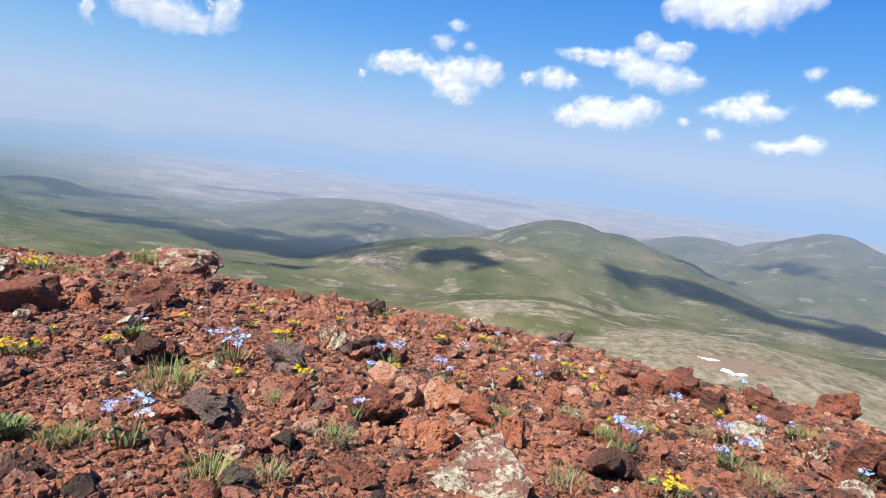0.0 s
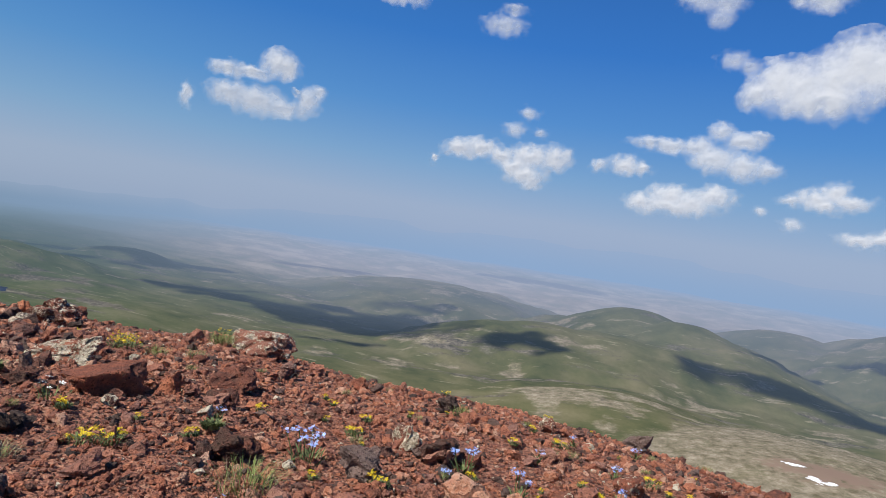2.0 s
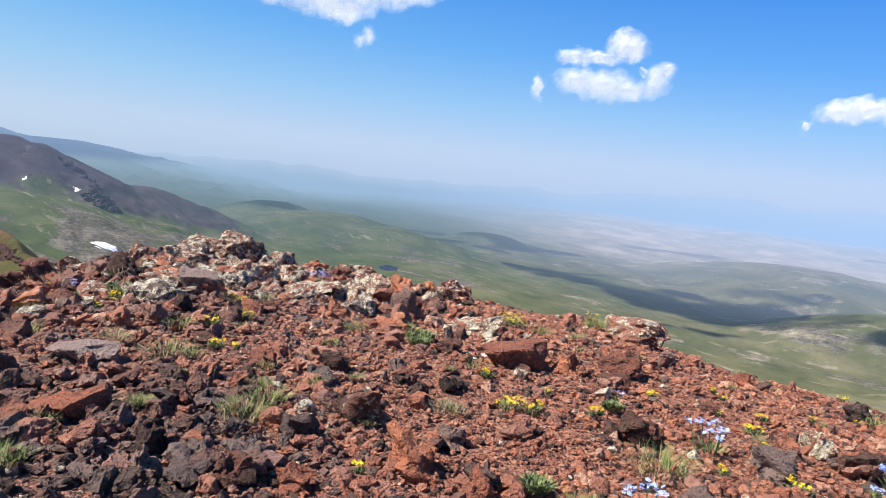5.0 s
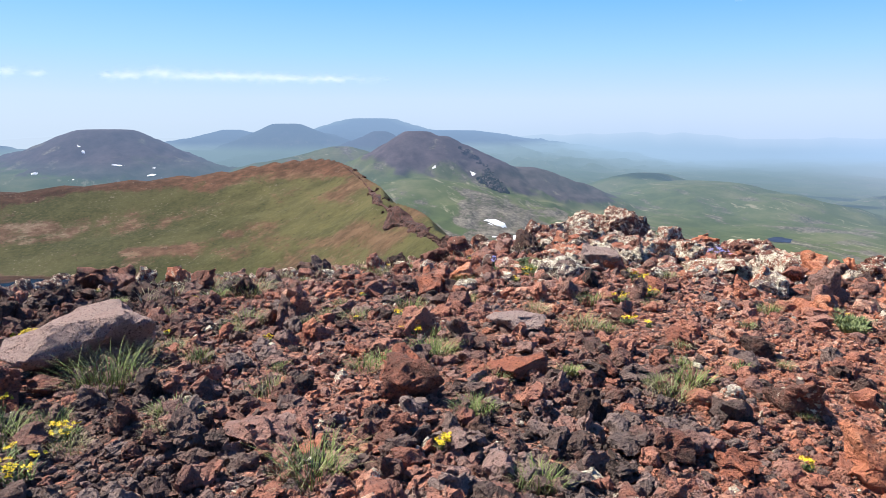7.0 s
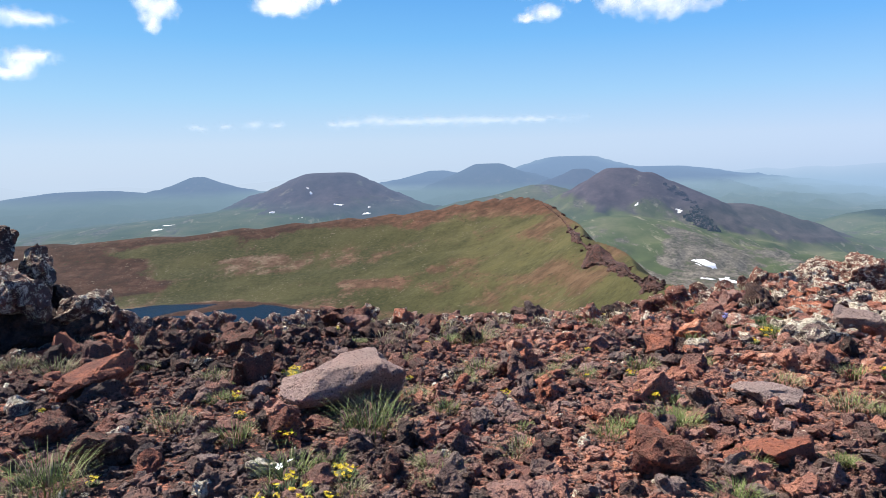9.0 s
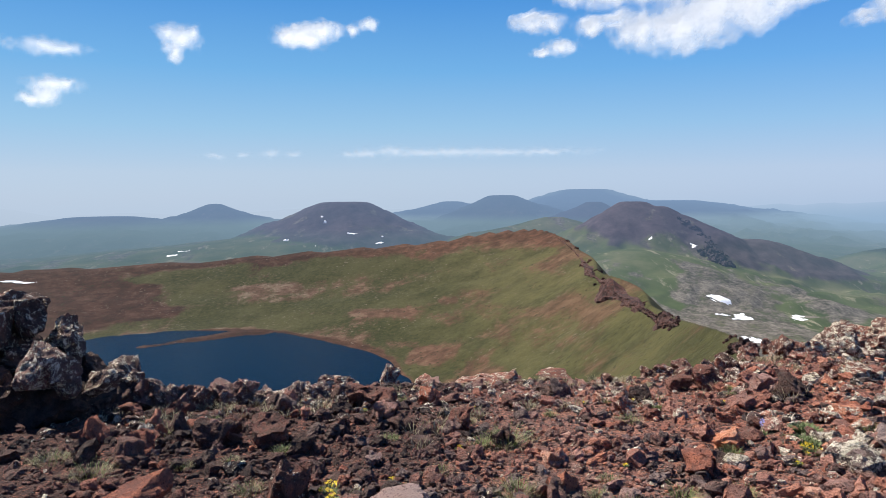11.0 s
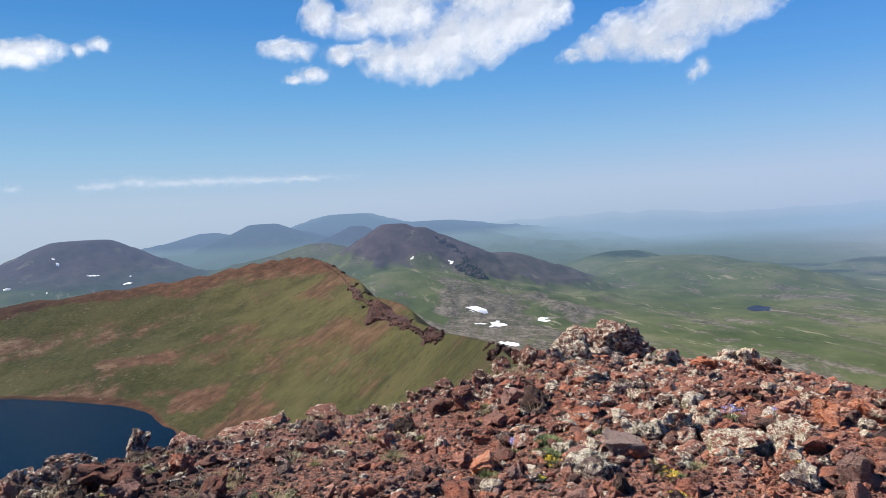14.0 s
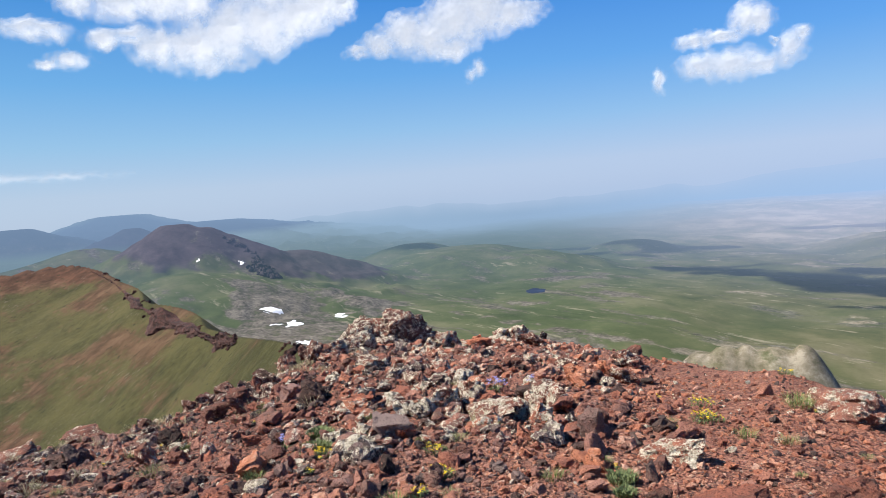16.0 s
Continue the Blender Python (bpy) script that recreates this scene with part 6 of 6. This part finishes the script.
# ---------------------------------------------------------------- crags, snow and the pond
def crag(az, r, size, seed, mat=None, lumps=6, drop=0.35):
    """A group of broken lava blocks on a crest or slope, each block a part."""
    rng = np.random.default_rng(seed)
    x, y = at_az(az, r)
    z = float(ground_z(x, y)[0])
    ob = new("rock_crag")
    ob.matrix_world = pose(x, y, z)
    for k in range(lumps):
        v, f = stone(3, seed * 10 + k, 0.16)
        s = size * rng.uniform(0.5, 1.0)
        ox, oy = rng.normal(0, 0.42) * size, rng.normal(0, 0.42) * size
        me = mesh_from("block", v * (s, s, s * rng.uniform(0.7, 1.2)), f, mat or LAVA, dict(tone=0.2, lichen=0.1, cinder=1.2, red=0, scree=0, dry=0, pink=0), flat=True)
        block = new("block", me)
        block.parent = ob
        block.location = (ox, oy, float(ground_z(x + ox, y + oy)[0]) + s * (0.5 - drop) - z)
    return tagged(ob, "dark reddish broken lava crag on the ridge", "crag", group="lava crags")


def ridge_wall():
    """The broken lava wall that crowns the crater's north rim: a ragged, fissured face."""
    n, rows = 640, 13
    k = np.linspace(0, 1, n)
    a = np.interp(k, (0, 0.45, 1), (75.3, 72.4, 65.0))
    r = np.interp(a, (65.0, 66, 68, 72.3, 73.8, 75.2), (150, 165, 205, 300, 380, 427))
    x, y = -r * np.sin(np.radians(a)), r * np.cos(np.radians(a))
    dx, dy = LAKE_C[0] - x, LAKE_C[1] - y
    d = np.hypot(dx, dy)
    dx, dy = dx / d, dy / d
    tall = (0.25 + 5.0 * np.exp(-((k - 0.63) / 0.11) ** 2) + 3.2 * np.exp(-((k - 0.92) / 0.035) ** 2) + 1.6 * np.exp(-((k - 0.42) / 0.06) ** 2)) * (0.55 + 0.9 * vnoise(k * 26, k * 0, 5)) * (0.5 + smooth(0.25, 0.5, vnoise(k * 14, k * 0 + 4, 8)))
    top = height(x, y)[0] - 0.7 + tall * 0.6
    V = []
    for i in range(rows):
        t = i / (rows - 2)
        inn = 1.2 + 3.0 * (1 - min(t, 1)) * tall / 4 + 0.9 * fbm(k * 80, np.full(n, i * 0.9), 3, 12) + 0.3 * np.floor(3 * vnoise(k * 60, np.full(n, i * 0.5), 3))
        if i == rows - 1:
            inn = -3 + 0 * k
        px, py = x + dx * inn, y + dy * inn
        low = height(px, py)[0] - 0.8
        pz = np.where(i == rows - 1, low, low + (top - low) * min(t, 1) + 0.5 * fbm(k * 90, np.full(n, i * 1.3), 2, 14))
        V.append(np.stack([px, py, pz], -1))
    V = np.concatenate(V)
    tone = 0.10 + 0.16 * fbm(V[:, 0] / 2.5, V[:, 1] / 2.5 + V[:, 2] / 1.5, 3, 15)
    me = mesh_from("rock_wall", V, grid_faces(rows, n), LAVA, dict(tone=tone, lichen=0.0), flat=True)
    return tagged(new("rock_wall", me), "dark red broken lava wall crowning the crater rim", "cliff", kind="structure")


ridge_wall()
for i, (a, r, s) in enumerate([(74.6, 412, 2.2), (73.9, 384, 2.4), (73.0, 340, 3.0), (72.4, 305, 3.4), (71.6, 285, 3.0), (70.2, 250, 2.6), (68.4, 212, 2.4), (66.6, 176, 2.2), (65.9, 163, 2.4), (65.5, 157, 2.2)]):
    crag(a - 0.1, r - 2, s, 300 + i, None, 5, 0.55)
crag(60.3, 74, 1.7, 340)
crag(61.2, 88, 0.9, 341)
crag(61.8, 98, 1.0, 343)
crag(60.6, 80, 1.1, 342)
for i, (a, r) in enumerate([(64.9, 1815), (64.2, 1800), (63.6, 1775), (63.1, 1745), (62.6, 1715), (62.2, 1690), (61.8, 1665), (63.4, 1715), (62.8, 1670)]):
    crag(a, r, 17 - 0.6 * i, 360 + i, HIGHLAND, 13, 0.55)

for i, (a, r) in enumerate([(63.2, 1705), (62.8, 1685), (62.4, 1665), (62.0, 1645), (62.6, 1640)]):
    crag(a, r, 21, 380 + i, HIGHLAND, 13, 0.45)


def pond(x, y, wide, deep, turn, seed):
    """A small tarn in the pastures below the crater."""
    u, v = np.meshgrid(np.linspace(-1, 1, 26), np.linspace(-1, 1, 26))
    f = 0.9 - np.hypot(u, v) + 0.25 * fbm(u * 1.5 + seed, v * 1.5, 3, 95)
    c, s = math.cos(radians(turn)), math.sin(radians(turn))
    px, py = x + 0.5 * (u * wide * c - v * deep * s), y + 0.5 * (u * wide * s + v * deep * c)
    pz = height(px.ravel(), py.ravel())[0].reshape(px.shape) + 0.8
    keep = f > 0.05
    idx = -np.ones(f.shape, int)
    idx[keep] = np.arange(keep.sum())
    q = np.stack([idx[:-1, :-1], idx[:-1, 1:], idx[1:, 1:], idx[1:, :-1]], -1).reshape(-1, 4)
    q = q[(q >= 0).all(1)]
    m, n, l, b = material("tarn_water")
    pos = n.new("ShaderNodeNewGeometry").outputs["Position"]
    l.new(ramp(n, l, noise_tex(n, l, pos, 0.05, 3), [(0.3, (0.028, 0.042, 0.075)), (0.7, (0.035, 0.052, 0.09))]), b.inputs["Base Color"])
    b.inputs["Roughness"].default_value = 0.6
    b.inputs["Specular IOR Level"].default_value = 0.0
    ob = new("water_pond", mesh_from("water_pond", np.stack([px, py, pz], -1)[keep], q, m))
    return tagged(ob, "small dark blue tarn in green pasture", "pond", kind="structure")


pond(-1013, 1229, 58, 84, 40, 3)


def snow_material():
    m, n, l, b = material("old_snow")
    pos = n.new("ShaderNodeNewGeometry").outputs["Position"]
    l.new(ramp(n, l, noise_tex(n, l, pos, 0.15, 4), [(0.3, (0.68, 0.69, 0.72)), (0.7, (0.86, 0.87, 0.9))]), b.inputs["Base Color"])
    b.inputs["Roughness"].default_value = 0.7
    return m


SNOW = snow_material()


def snow(x, y, wide, deep, turn, seed):
    """A lingering snow patch, draped on the slope, with a ragged edge."""
    u, v = np.meshgrid(np.linspace(-1, 1, 30), np.linspace(-1, 1, 22))
    f = 0.95 - np.hypot(u, v) + 0.95 * fbm(u * 1.7 + seed * 5, v * 1.7, 4, 90 + seed)
    c, s = math.cos(radians(turn)), math.sin(radians(turn))
    px, py = x + 0.48 * (u * wide * c - v * deep * s), y + 0.48 * (u * wide * s + v * deep * c)
    pz = height(px.ravel(), py.ravel())[0].reshape(px.shape) + 0.02 * wide * np.sqrt(np.clip(f, 0, 1)) + 0.006 * wide
    keep = f > 0.12
    idx = -np.ones(f.shape, int)
    idx[keep] = np.arange(keep.sum())
    q = np.stack([idx[:-1, :-1], idx[:-1, 1:], idx[1:, 1:], idx[1:, :-1]], -1).reshape(-1, 4)
    q = q[(q >= 0).all(1)]
    ob = new("snow_patch", mesh_from("snow_patch", np.stack([px, py, pz], -1)[keep], q, SNOW))
    return tagged(ob, "white remnant of old snow on the slope", "snow", group="snow patches")


snow(-1169, 612, 52.6, 28.6, 37, 0)
snow(-1083, 573, 29.8, 16.7, 47, 1)
snow(-1063, 599, 44.6, 56.4, 61, 2)
snow(-912, 536, 42.6, 28.9, 15, 3)
snow(-1069, 707, 26.7, 24.4, 12, 4)
snow(-1555, 747, 23.7, 26.7, 64, 5)
snow(-1584, 650, 13.2, 11.8, 68, 6)
snow(-2138, -208, 12.9, 18.4, 96, 7)
snow(-2111, -196, 14.5, 14.5, 95, 8)
snow(-1999, -105, 41.2, 10.3, 83, 9)
snow(-1954, -20, 43.6, 13.4, 81, 10)
snow(-2012, -16, 13.8, 13.8, 90, 11)
snow(-1917, -211, 14.9, 16.6, 96, 12)
snow(-1979, -300, 17.2, 17.2, 99, 13)
snow(-1845, -590, 43.3, 23.3, 128, 14)
snow(-1915, -575, 34.4, 13.7, 117, 15)
snow(-459, -250, 30, 7.5, 121, 16)
snow(427, 944, 32.9, 20.0, -24, 17)
snow(440, 891, 43.9, 24.7, -36, 18)
snow(-1088, 715, 18.1, 35.3, 27, 19)
